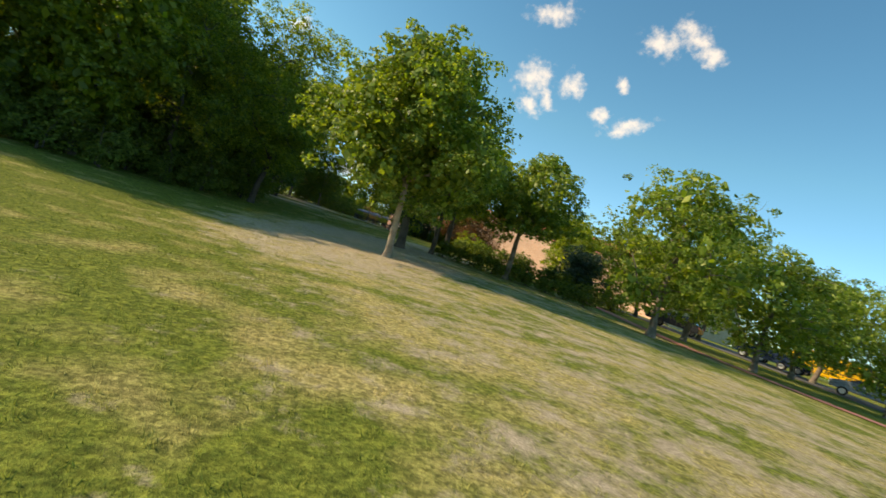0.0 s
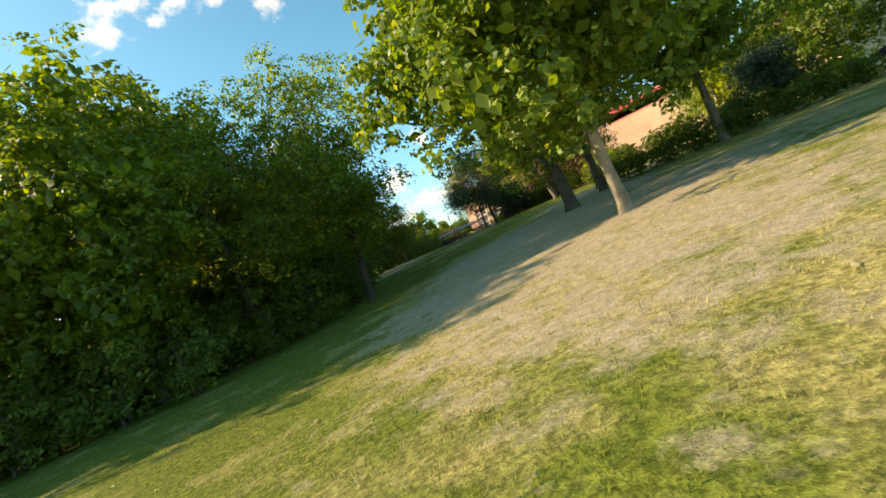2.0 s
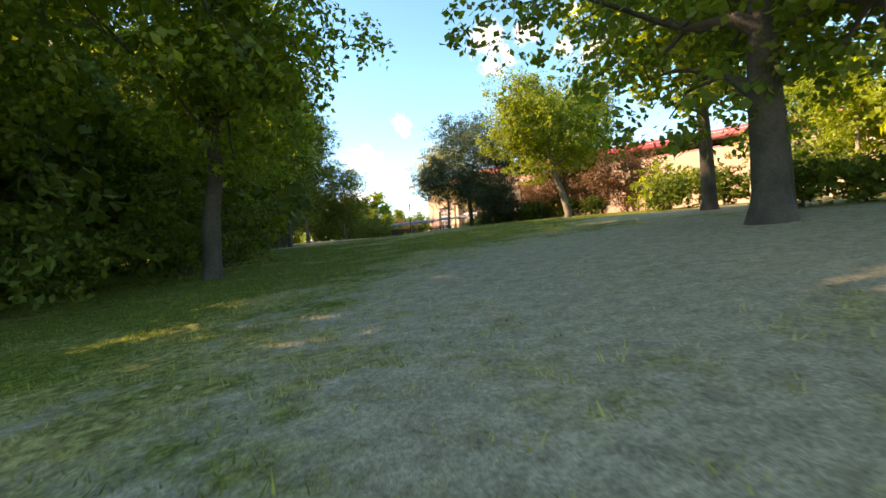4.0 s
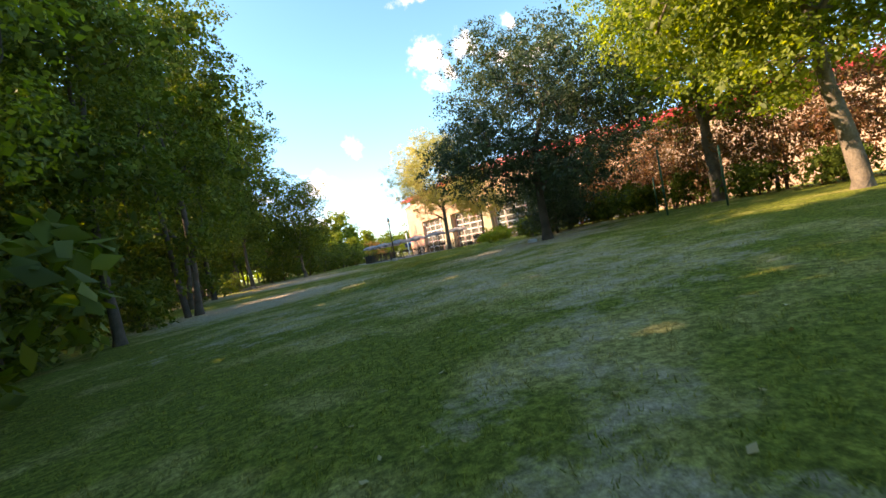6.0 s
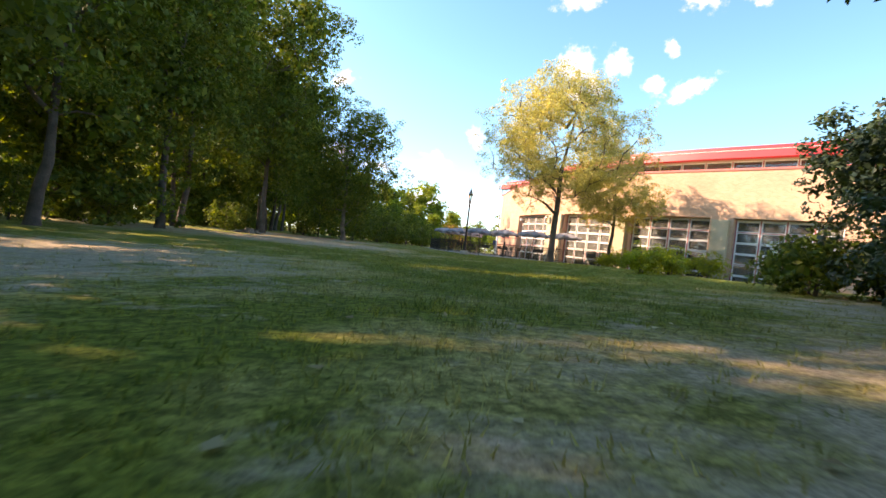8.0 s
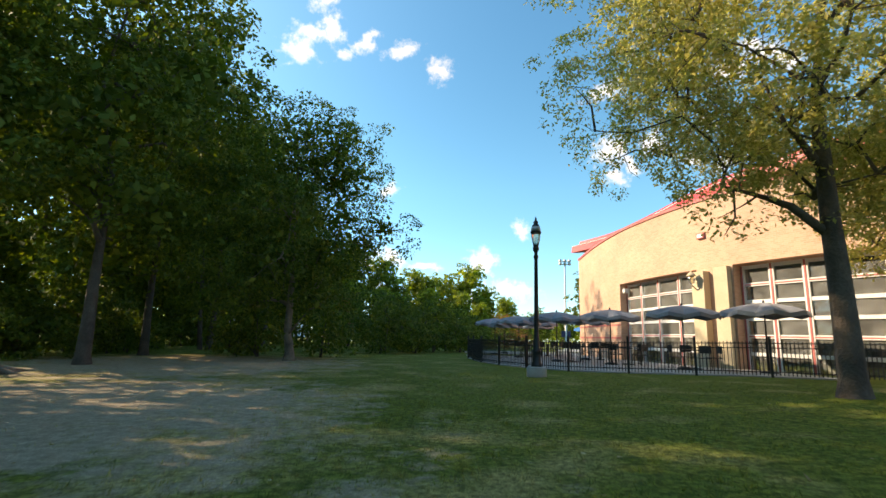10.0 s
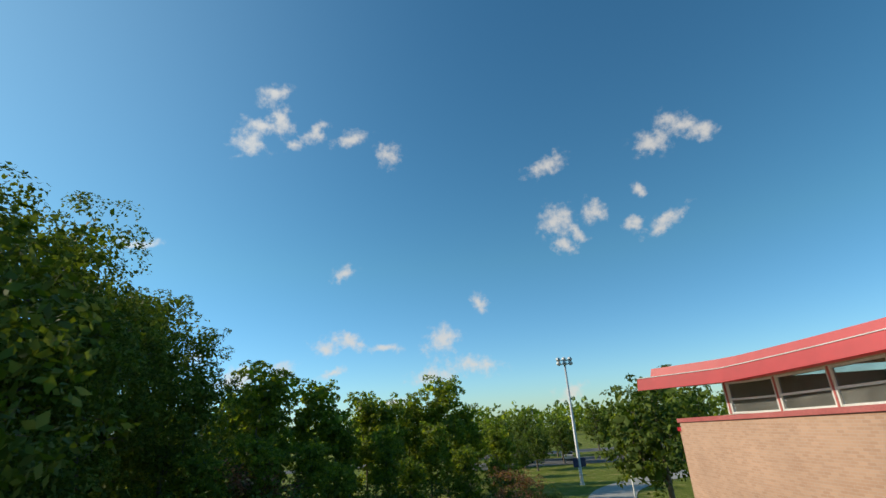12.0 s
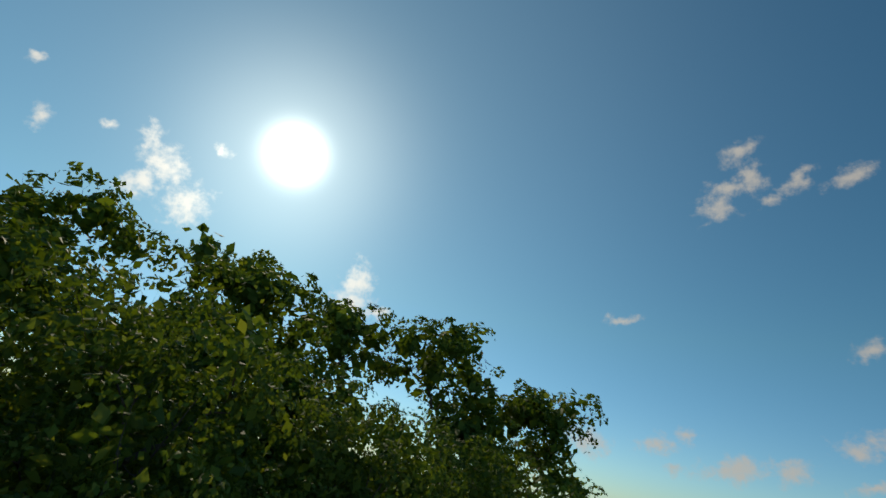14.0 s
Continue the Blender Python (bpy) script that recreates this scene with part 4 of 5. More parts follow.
# openings in the front: start, end, head
BAYS = [(10.4, 17.0, 4.15), (18.85, 23.9, 4.15), (25.4, 31.0, 4.15), (32.4, 38.0, 4.15)]
BASE, COPE = -0.9, 7.05
solid, last = [], 1.65
for s0, s1, h in BAYS:
    solid.append((last, s0))
    last = s1
solid.append((last, LEN))
for s0, s1 in solid:
    part("wall", sweep_bm(s0, s1, 0, 0.9, BASE, 4.15), M_BRICK, hall)
part("upper_wall", sweep_bm(1.65, LEN, 0, 0.9, 4.152, COPE), M_BRICK, hall)
part("coping", sweep_bm(1.58, LEN, -0.06, 0.98, COPE, COPE + 0.14), M_ROSE, hall, "faded red metal coping")
# clerestory, eaves and roof
part("eaves_board", sweep_bm(-2.5, LEN, 0.15, 0.85, 8.42, 8.95, o0_top=0.23, drift=3.9), M_RED, hall, "bright red metal eaves board")
part("upper_eaves_board", sweep_bm(-2.15, LEN, 0.55, 1.15, 8.952, 9.36, o0_top=0.67, drift=3.9), M_RED, hall, "bright red metal upper eaves board")
# White strip that paints the glossy sheen along the eaves ledge.
part("eaves_sheen", sweep_bm(-2.5, LEN, 0.2, 0.27, 8.953, 8.985, drift=3.9), M_WHITE, hall)
part("soffit", sweep_bm(-2.4, LEN, 0.85, 2.6, 8.45, 8.6, drift=3.9), M_SOFFIT, hall)
part("roof", sweep_bm(-2.1, LEN, 1.15, 13.0, 8.96, 9.32, drift=1.0, drift_front=3.9), M_RED, hall)
# Near-black paint stands in for the unlit room behind the glass.
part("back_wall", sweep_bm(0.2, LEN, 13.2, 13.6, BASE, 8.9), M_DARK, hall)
part("clerestory_sill", sweep_bm(0, LEN, 0.982, 1.6, COPE - 0.3, COPE - 0.05, back_top=COPE + 0.12, drift=3.9, drift_front=0.0), M_CREAM, hall)


def glazing(s0, s1, off, z0, z1, cols, rows, stripes=True, drift=0.0, bar=0.07):
    """A window of white bars, red-striped uprights and separate panes."""
    wname = new("window")
    wname.parent = hall
    for i in range(cols + 1):
        s = s0 + (s1 - s0) * i / cols
        half = 0.1
        part("frame", sweep_bm(s - half, s + half, off - 0.08, off + 0.06, z0, z1, 0.2, drift=drift), M_WHITE, wname)
        if stripes:
            part("red_stripe", sweep_bm(s - half * 0.35, s + half * 0.35, off - 0.1, off - 0.082, z0 + 0.02, z1 - 0.02, 0.2, drift=drift), M_ROSE, wname, "faded red stripe on the frame")
    for j, z in enumerate(rows):
        part("frame", sweep_bm(s0, s1, off - 0.06, off + 0.04, z - bar, z + bar, drift=drift), M_WHITE, wname)
        if stripes and len(rows) == 7 and j in (2, 5):
            part("red_stripe", sweep_bm(s0, s1, off - 0.079, off - 0.062, z - 0.022, z + 0.022, drift=drift), M_ROSE, wname, "faded red stripe on the frame")
    zs = [z0] + [z for z in rows if z0 < z < z1] + [z1]
    for i in range(cols):
        for za, zb in zip(zs, zs[1:]):
            a, b = s0 + (s1 - s0) * i / cols, s0 + (s1 - s0) * (i + 1) / cols
            g = part("pane", sweep_bm(a + 0.1, b - 0.1, off - 0.012, off, za + bar, zb - bar, 3.0, drift=drift), M_GLASS, wname)
            g.visible_shadow = False
    return wname


for k, (s0, s1, h) in enumerate(BAYS):
    glazing(s0 + 0.05, s1 - 0.05, 0.5, BASE + 0.5, 4.1, 4, [BASE + 0.55, 0.5, 1.2, 1.9, 2.6, 3.3, 4.02], True)
    part("threshold", sweep_bm(s0, s1, 0.02, 0.92, BASE, BASE + 0.5), M_CONCRETE, hall)
glazing(0.3, 0.3 + 22 * 2.0, 1.5, COPE + 0.12, 8.45, 22, [COPE + 0.17, 7.75, 8.4], True, drift=3.9, bar=0.04)
# cream pilaster between the first two openings, with a lantern
part("pilaster", sweep_bm(17.03, 17.68, -0.35, -0.004, BASE, 4.0, 0.3), M_CREAM, hall, "cream rendered pilaster")
part("pilaster", sweep_bm(18.1, 18.75, -0.25, -0.004, BASE, 4.1, 0.3), M_CREAM, hall, "cream rendered pilaster")
part("pilaster", sweep_bm(24.0, 25.2, -0.3, -0.004, BASE, 4.0, 0.4), M_CREAM, hall, "cream rendered pilaster")
part("pilaster", sweep_bm(31.2, 32.2, -0.3, -0.004, BASE, 4.0, 0.4), M_CREAM, hall, "cream rendered pilaster")
p = at(17.3, -0.62)
wl_lamp = new("wall_lantern")
wl_lamp.parent = hall
part("cap", lathe_bm([(0.03, 4.02), (0.05, 3.96), (0.13, 3.9), (0.19, 3.82), (0.19, 3.79), (0.14, 3.78)], 16, p.x, p.y), M_CREAM, wl_lamp)
part("shade", lathe_bm([(0.13, 3.775), (0.14, 3.7), (0.12, 3.5), (0.1, 3.46), (0.04, 3.44), (0.03, 3.38)], 16, p.x, p.y), M_LENS, wl_lamp, "frosted glass lantern shade")
q = at(17.3, -0.36)
part("bracket", bar_bm((p.x, p.y, 3.39), (q.x, q.y, 3.2), 0.03), M_CREAM, wl_lamp)
# security lamp in the corner of the first opening, and the box light on the wall
p = at(10.7, 0.2)
part("flood_light", box_bm(p.x - 0.12, p.y - 0.18, 3.62, p.x + 0.12, p.y + 0.18, 3.88, 0.03), M_WHITE, hall, "white flood light")
box_light = new("wall_light")
box_light.parent = hall
part("housing", sweep_bm(17.2, 17.6, -0.1, -0.004, 5.52, 5.77, 0.2), M_ROSE, box_light)
part("diffuser", sweep_bm(17.25, 17.55, -0.115, -0.102, 5.56, 5.73, 0.3), M_WHITE, box_light)
# brick bands low on the first piece of wall
for z in (1.0, 1.75, 2.5):
    part("brick_band", sweep_bm(1.7, 10.35, -0.03, -0.003, z, z + 0.1), M_ROSE, hall, "darker red brick band")
part("pier", sweep_bm(0.7, 1.57, 0.4, 1.4, BASE, 6.7), M_BRICK, hall)
part("pier_cap", sweep_bm(0.64, 1.57, 0.34, 1.46, 6.702, 6.84), M_RED, hall, "bright red pier cap")
# north end
e0, e1 = at(0.0, 0.92), at(0.0, 13.5)
d = (e1 - e0).normalized()
nrm = Vector((-d.y, d.x))


def end_piece(name, o0, o1, z0, z1, thick, mat, shift=0.0):
    bm = bmesh.new()
    a, b = at(0.0, o0) + nrm * shift, at(0.0, o1) + nrm * shift
    vs = [(a.x, a.y), (b.x, b.y), (b.x + nrm.x * thick, b.y + nrm.y * thick), (a.x + nrm.x * thick, a.y + nrm.y * thick)]
    lo, hi = [bm.verts.new((x, y, z0)) for x, y in vs], [bm.verts.new((x, y, z1)) for x, y in vs]
    bm.faces.new(lo[::-1])
    bm.faces.new(hi)
    for k in range(4):
        bm.faces.new((lo[k], lo[(k + 1) % 4], hi[(k + 1) % 4], hi[k]))
    bmesh.ops.recalc_face_normals(bm, faces=bm.faces[:])
    return part(name, bm, mat, hall)


end_piece("end_wall", 2.95, 13.5, BASE, 8.44, 0.3, M_CREAM, -0.35)
sa, sb = at(LEN - 0.1, 0.95), at(LEN - 0.1, 13.1)
south = bmesh.new()
ring = [(sa.x, sa.y - 0.4), (sb.x, sb.y - 0.4), (sb.x, sb.y), (sa.x, sa.y)]
lo, hi = [south.verts.new((x, y, BASE)) for x, y in ring], [south.verts.new((x, y, 8.4)) for x, y in ring]
south.faces.new(hi)
for k in range(4):
    south.faces.new((lo[k], lo[(k + 1) % 4], hi[(k + 1) % 4], hi[k]))
bmesh.ops.recalc_face_normals(south, faces=south.faces[:])
part("end_wall", south, M_CREAM, hall)

# ---------------------------------------------------------------- terrace, fence, umbrellas
def slab(name, ring, lift, thick, mat, label, category):
    """A thin paved sheet that lies on the ground."""
    bm = bmesh.new()
    top = [bm.verts.new((x, y, height(x, y) + lift)) for x, y in ring]
    low = [bm.verts.new((x, y, height(x, y) + lift - thick)) for x, y in ring]
    bm.faces.new(top)
    for k in range(len(ring)):
        bm.faces.new((low[k], low[(k + 1) % len(ring)], top[(k + 1) % len(ring)], top[k]))
    bmesh.ops.recalc_face_normals(bm, faces=bm.faces[:])
    me = bpy.data.meshes.new(name)
    bm.to_mesh(me)
    bm.free()
    me.materials.append(mat)
    return tagged(new(name, me), label, category, kind="structure")


def strip(name, pts, wide, lift, mat, label, category):
    """A path of even width along a line, in short lengths that follow the ground."""
    L = smooth_line(pts, 1.0)
    vs, fs = [], []
    for i, p in enumerate(L):
        d = (L[min(i + 1, len(L) - 1)] - L[max(i - 1, 0)]).normalized()
        for k, sgn in enumerate((-0.5, -0.17, 0.17, 0.5)):
            x, y = p.x - d.y * wide * sgn, p.y + d.x * wide * sgn
            vs.append((x, y, height(x, y) + lift))
    for i in range(len(L) - 1):
        for k in range(3):
            a = i * 4 + k
            fs.append((a, a + 4, a + 5, a + 1))
    return tagged(new(name, mesh_from(name, vs, fs, mat, True)), label, category, kind="structure")


FENCE = [(0.9, 33.0), (1.5, 28.6), (3.4, 24.6), (5.2, 23.3), (7.4, 22.3), (9.6, 21.2), (12.4, 19.6)]
fl = smooth_line(FENCE)
tr_edge = [(p.x, p.y) for p in fl[::20]]
front = [(at(s, 0.1).x, at(s, 0.1).y) for s in np.arange(0, 26, 2.0)]
slab("terrace", [(1.0, 52)] + tr_edge + front[::-1][2:] + [(12, 52)], 0.035, 0.1, M_CONCRETE, "pale concrete terrace in front of the hall", "terrace")

fence = tagged(new("iron_fence"), "black iron fence with thin upright bars and posts", "fence")
bm = box_bm(-0.011, -0.011, 0.06, 0.011, 0.011, 1.06)
picket_me = bpy.data.meshes.new("picket")
bm.to_mesh(picket_me)
bm.free()
picket_me.materials.append(M_BLACK)
bm = box_bm(-0.035, -0.035, -0.1, 0.035, 0.035, 1.22)
c = lathe_bm([(0.05, 1.22), (0.05, 1.25), (0.02, 1.3)], 4)
post_me = bpy.data.meshes.new("post")
bm.to_mesh(post_me)
bm.free()
c.free()
post_me.materials.append(M_BLACK)
i, count = 0, 0
while i < len(fl):
    x, y = fl[i]
    isp = count % 20 == 0
    ob = new("post" if isp else "picket", post_me if isp else picket_me)
    ob.parent, ob.location = fence, (x, y, height(x, y))
    d = fl[min(i + 1, len(fl) - 1)] - fl[max(i - 1, 0)]
    ob.rotation_euler = (0, 0, math.atan2(d.y, d.x))
    count += 1
    i += 1
    if count > 290:
        break
for z in (0.16, 0.86, 1.0):
    vs, fs = tube([(p.x, p.y, height(p.x, p.y) + z) for p in fl[::8]], [0.02] * len(fl[::8]), 4)
    r = new("rail", mesh_from("rail", [tuple(v) for v in vs], fs, M_BLACK))
    r.parent = fence


def umbrella(canvas, label, group):
    """A market umbrella with eight sagging panels and a hanging rim."""
    u = tagged(new("umbrella"), label, "umbrella", group)
    part("pole", lathe_bm([(0.03, 0.0), (0.025, 2.38)], 8), M_BLACK, u)
    part("base", lathe_bm([(0.28, 0.0), (0.28, 0.06), (0.12, 0.1), (0.05, 0.12)], 14), M_BLACK, u)
    bm = bmesh.new()
    rings = []
    for k, (r, z) in enumerate(((0.06, 2.42), (0.5, 2.36), (0.95, 2.26), (1.35, 2.12), (1.38, 1.97))):
        ring = []
        for j in range(32):
            a = 2 * math.pi * j / 32
            rib = abs(((j % 4) - 2) / 2)           # 1 on a rib, 0 between two ribs
            ring.append(bm.verts.new((math.cos(a) * r * (0.93 + 0.07 * rib), math.sin(a) * r * (0.93 + 0.07 * rib), z - (1 - rib) * 0.11 * (k / 3) + (0.05 * (1 - rib) if k == 4 else 0))))
        rings.append(ring)
    for a, b in zip(rings, rings[1:]):
        for j in range(32):
            bm.faces.new((a[j], a[(j + 1) % 32], b[(j + 1) % 32], b[j]))
    bm.faces.new(rings[0][::-1])
    part("canopy", bm, canvas, u)
    for j in range(8):
        a = 2 * math.pi * j / 8
        part("rib", bar_bm((math.cos(a) * 0.05, math.sin(a) * 0.05, 2.36), (math.cos(a) * 1.3, math.sin(a) * 1.3, 2.1), 0.01, 5), M_BLACK, u)
    part("finial", lathe_bm([(0.03, 2.38), (0.04, 2.46), (0.01, 2.52)], 8), M_BLACK, u)
    return u


um = umbrella(M_CANVAS, "faded grey canvas market umbrella on the terrace", "terrace umbrellas")
um.matrix_basis = pose(5.2, 30.5, height(5.2, 30.5) + 0.03)
for k, (x, y) in enumerate(((7.1, 28.2), (7.4, 33.5), (8.9, 25.2), (10.9, 23.4), (4.0, 35.5), (5.6, 38.5), (2.9, 39.5), (4.0, 43.5), (6.6, 44.5))):
    copy_thing(um, pose(x, y, height(x, y) + 0.03, 0, 0, k * 23))
ub = umbrella(M_BLUE, "bright blue canvas umbrella at the end of the hall", "")
ub.matrix_basis = pose(12.6, 51.5, height(12.6, 51.5) + 0.1)


def cafe_set():
    t = tagged(new("cafe_table"), "round dark metal cafe table on the terrace", "table", "cafe tables")
    part("tabletop", lathe_bm([(0.45, 0.70), (0.46, 0.72), (0.45, 0.74)], 20), M_BLACK, t)
    part("stem", lathe_bm([(0.25, 0.0), (0.24, 0.03), (0.04, 0.06), (0.04, 0.70)], 12), M_BLACK, t)
    c = tagged(new("cafe_chair"), "black metal cafe chair drawn up to a table", "chair", "cafe chairs")
    part("seat", box_bm(-0.22, -0.22, 0.43, 0.22, 0.22, 0.46, 0.01), M_BLACK, c)
    part("backrest", box_bm(-0.22, 0.19, 0.62, 0.22, 0.215, 0.9, 0.01), M_BLACK, c)
    for sx in (-0.2, 0.2):
        part("leg", bar_bm((sx, -0.2, 0), (sx, -0.2, 0.43), 0.014, 6), M_BLACK, c)
        part("leg", bar_bm((sx, 0.2, 0), (sx, 0.2, 0.9), 0.014, 6), M_BLACK, c)
    return t, c


tab, chair = cafe_set()
spots = [(5.9, 30.5), (7.9, 28.4), (8.2, 33.5), (9.5, 25.6), (4.7, 35.8), (6.3, 38.6)]
for k, (x, y) in enumerate(spots):
    z = height(x, y) + 0.036
    if k == 0:
        tab.matrix_basis = pose(x, y, z)
    else:
        copy_thing(tab, pose(x, y, z))
    for j in range(4):
        a = j * math.pi / 2 + k * 0.5
        m = pose(x + math.cos(a) * 0.72, y + math.sin(a) * 0.72, z, 0, 0, math.degrees(a) - 90)
        if k == 0 and j == 0:
            chair.matrix_basis = m
        else:
            copy_thing(chair, m)

# ---------------------------------------------------------------- street lamp
lamp = tagged(new("street_lamp"), "black cast-metal lamp post with a glass lantern on a concrete footing", "street lamp")
lamp.location = (2.61, 21.2, 0.0)
part("footing", lathe_bm([(0.3, -0.5), (0.3, 0.0), (0.27, 0.03)], 20), M_CONCRETE, lamp, "grey concrete footing")
part("pole", lathe_bm([(0.17, 0.03), (0.17, 0.1), (0.13, 0.16), (0.125, 0.45), (0.14, 0.5), (0.1, 0.56), (0.085, 0.8), (0.075, 1.0), (0.055, 3.3), (0.075, 3.34), (0.075, 3.4), (0.05, 3.45), (0.06, 3.52)], 16), M_BLACK, lamp)
part("collar", lathe_bm([(0.05, 3.52), (0.09, 3.58), (0.1, 3.66), (0.075, 3.72), (0.095, 3.76)], 16), M_BLACK, lamp)
part("globe", lathe_bm([(0.088, 3.761), (0.112, 3.85), (0.138, 4.0), (0.15, 4.12), (0.143, 4.16)], 20), M_LENS, lamp, "amber glass lantern globe")
for k in range(4):
    a = k * math.pi / 2 + 0.4
    vs, fs = tube([(math.cos(a) * r, math.sin(a) * r, z) for r, z in ((0.096, 3.76), (0.122, 3.85), (0.148, 4.0), (0.159, 4.12))], [0.01] * 4, 5)
    o = new("cage_bar", mesh_from("cage_bar", [tuple(v) for v in vs], fs, M_BLACK))
    o.parent = lamp
part("rim", lathe_bm([(0.158, 4.12), (0.17, 4.14), (0.17, 4.18), (0.158, 4.2)], 20), M_BLACK, lamp)
part("reflector", lathe_bm([(0.155, 4.2), (0.145, 4.28), (0.12, 4.35)], 20), M_STEEL, lamp, "pale metal reflector band")
part("cap", lathe_bm([(0.124, 4.35), (0.105, 4.4), (0.07, 4.43), (0.07, 4.46), (0.08, 4.48), (0.055, 4.53), (0.03, 4.56), (0.035, 4.59), (0.02, 4.63), (0.008, 4.68)], 16), M_BLACK, lamp)

# ---------------------------------------------------------------- flood-light mast and far things
mast = tagged(new("floodlight_mast"), "tall pale steel flood-light mast by the car park", "light mast")
gzm = height(18.2, 84.8)
mast.location = (18.2, 84.8, gzm)
part("pole", lathe_bm([(0.3, -0.2), (0.3, 0.0), (0.2, 0.4), (0.12, 14.1)], 14), M_STEEL, mast)
part("crossarm", box_bm(-0.9, -0.06, 13.7, 0.9, 0.06, 13.82), M_STEEL, mast)
part("crossarm", box_bm(-0.9, -0.06, 14.15, 0.9, 0.06, 14.27), M_STEEL, mast)
for z in (13.9, 14.4):
    for x in (-0.75, 0.0, 0.75):
        hd = bmesh.new()
        bmesh.ops.create_cone(hd, cap_ends=True, segments=12, radius1=0.3, radius2=0.14, depth=0.34, matrix=Matrix.Translation((x, -0.2, z)) @ Matrix.Rotation(radians(75), 4, 'X'))
        part("flood_light", hd, M_STEEL, mast)
part("solar_panel", box_bm(-0.75, -0.12, 1.9, 0.75, -0.06, 2.9), surface("solar_panel", (0.02, 0.03, 0.09), (0.04, 0.05, 0.14), 2, 0.25, 0, 20, 0.02, 0.002), mast, "dark blue panel strapped to the pole")


def slim_pole(x, y, tall, label):
    p = tagged(new("lamp_pole"), label, "lamp pole", "car park lamps")
    p.location = (x, y, height(x, y))
    part("pole", lathe_bm([(0.12, -0.1), (0.09, 0.5), (0.06, tall)], 8), M_STEEL, p)
    part("lamp_head", box_bm(-0.45, -0.14, tall, 0.25, 0.14, tall + 0.12, 0.03), M_STEEL, p)


slim_pole(14.0, 137, 7.0, "thin pale lamp pole beside the far road")
slim_pole(28.0, 150, 9.0, "thin pale lamp pole in the far car park")
slim_pole(16.8, 66.5, 3.4, "short lamp pole beside the footpath")

strip("road", [(-60, 138), (-10, 141), (20, 140), (60, 134), (110, 120)], 9, 0.04, M_ASPHALT, "far asphalt road beyond the lawn", "road")
strip("car_park", [(6, 118), (22, 117), (40, 112)], 14, 0.05, M_ASPHALT, "asphalt car park beyond the field", "car park")
strip("footpath", [(13, 56), (15.5, 68), (21, 80), (33, 88), (50, 92)], 4.5, 0.05, M_CONCRETE, "pale footpath past the end of the hall", "path")
strip("red_path", [(12.6, -35), (14.6, -42), (13.9, -48), (14.4, -54), (17, -61), (22, -72), (26, -85)], 1.7, 0.04, M_REDPATH, "red brick footpath along the lawn", "path")
strip("street", [(24, -26), (30, -38), (38, -48), (44, -62), (47, -85)], 11, 0.03, M_ASPHALT, "asphalt street with parked cars", "street")

far_house = tagged(new("far_building"), "long pale grey building far beyond the wood", "building")
part("wall", box_bm(-86, 188, -1.5, -58, 200, 11.5), M_WHITE, far_house)
part("roof", box_bm(-86.8, 187.2, 11.502, -57.2, 200.8, 13.2), M_STEEL, far_house)
for k in range(9):
    part("window", box_bm(-85 + k * 3.0, 187.9, 5.6, -83.4 + k * 3.0, 187.99, 10.4), M_CARGLASS, far_house)
    part("window", box_bm(-85 + k * 3.0, 187.9, 0.4, -83.4 + k * 3.0, 187.99, 4.4), M_CARGLASS, far_house)


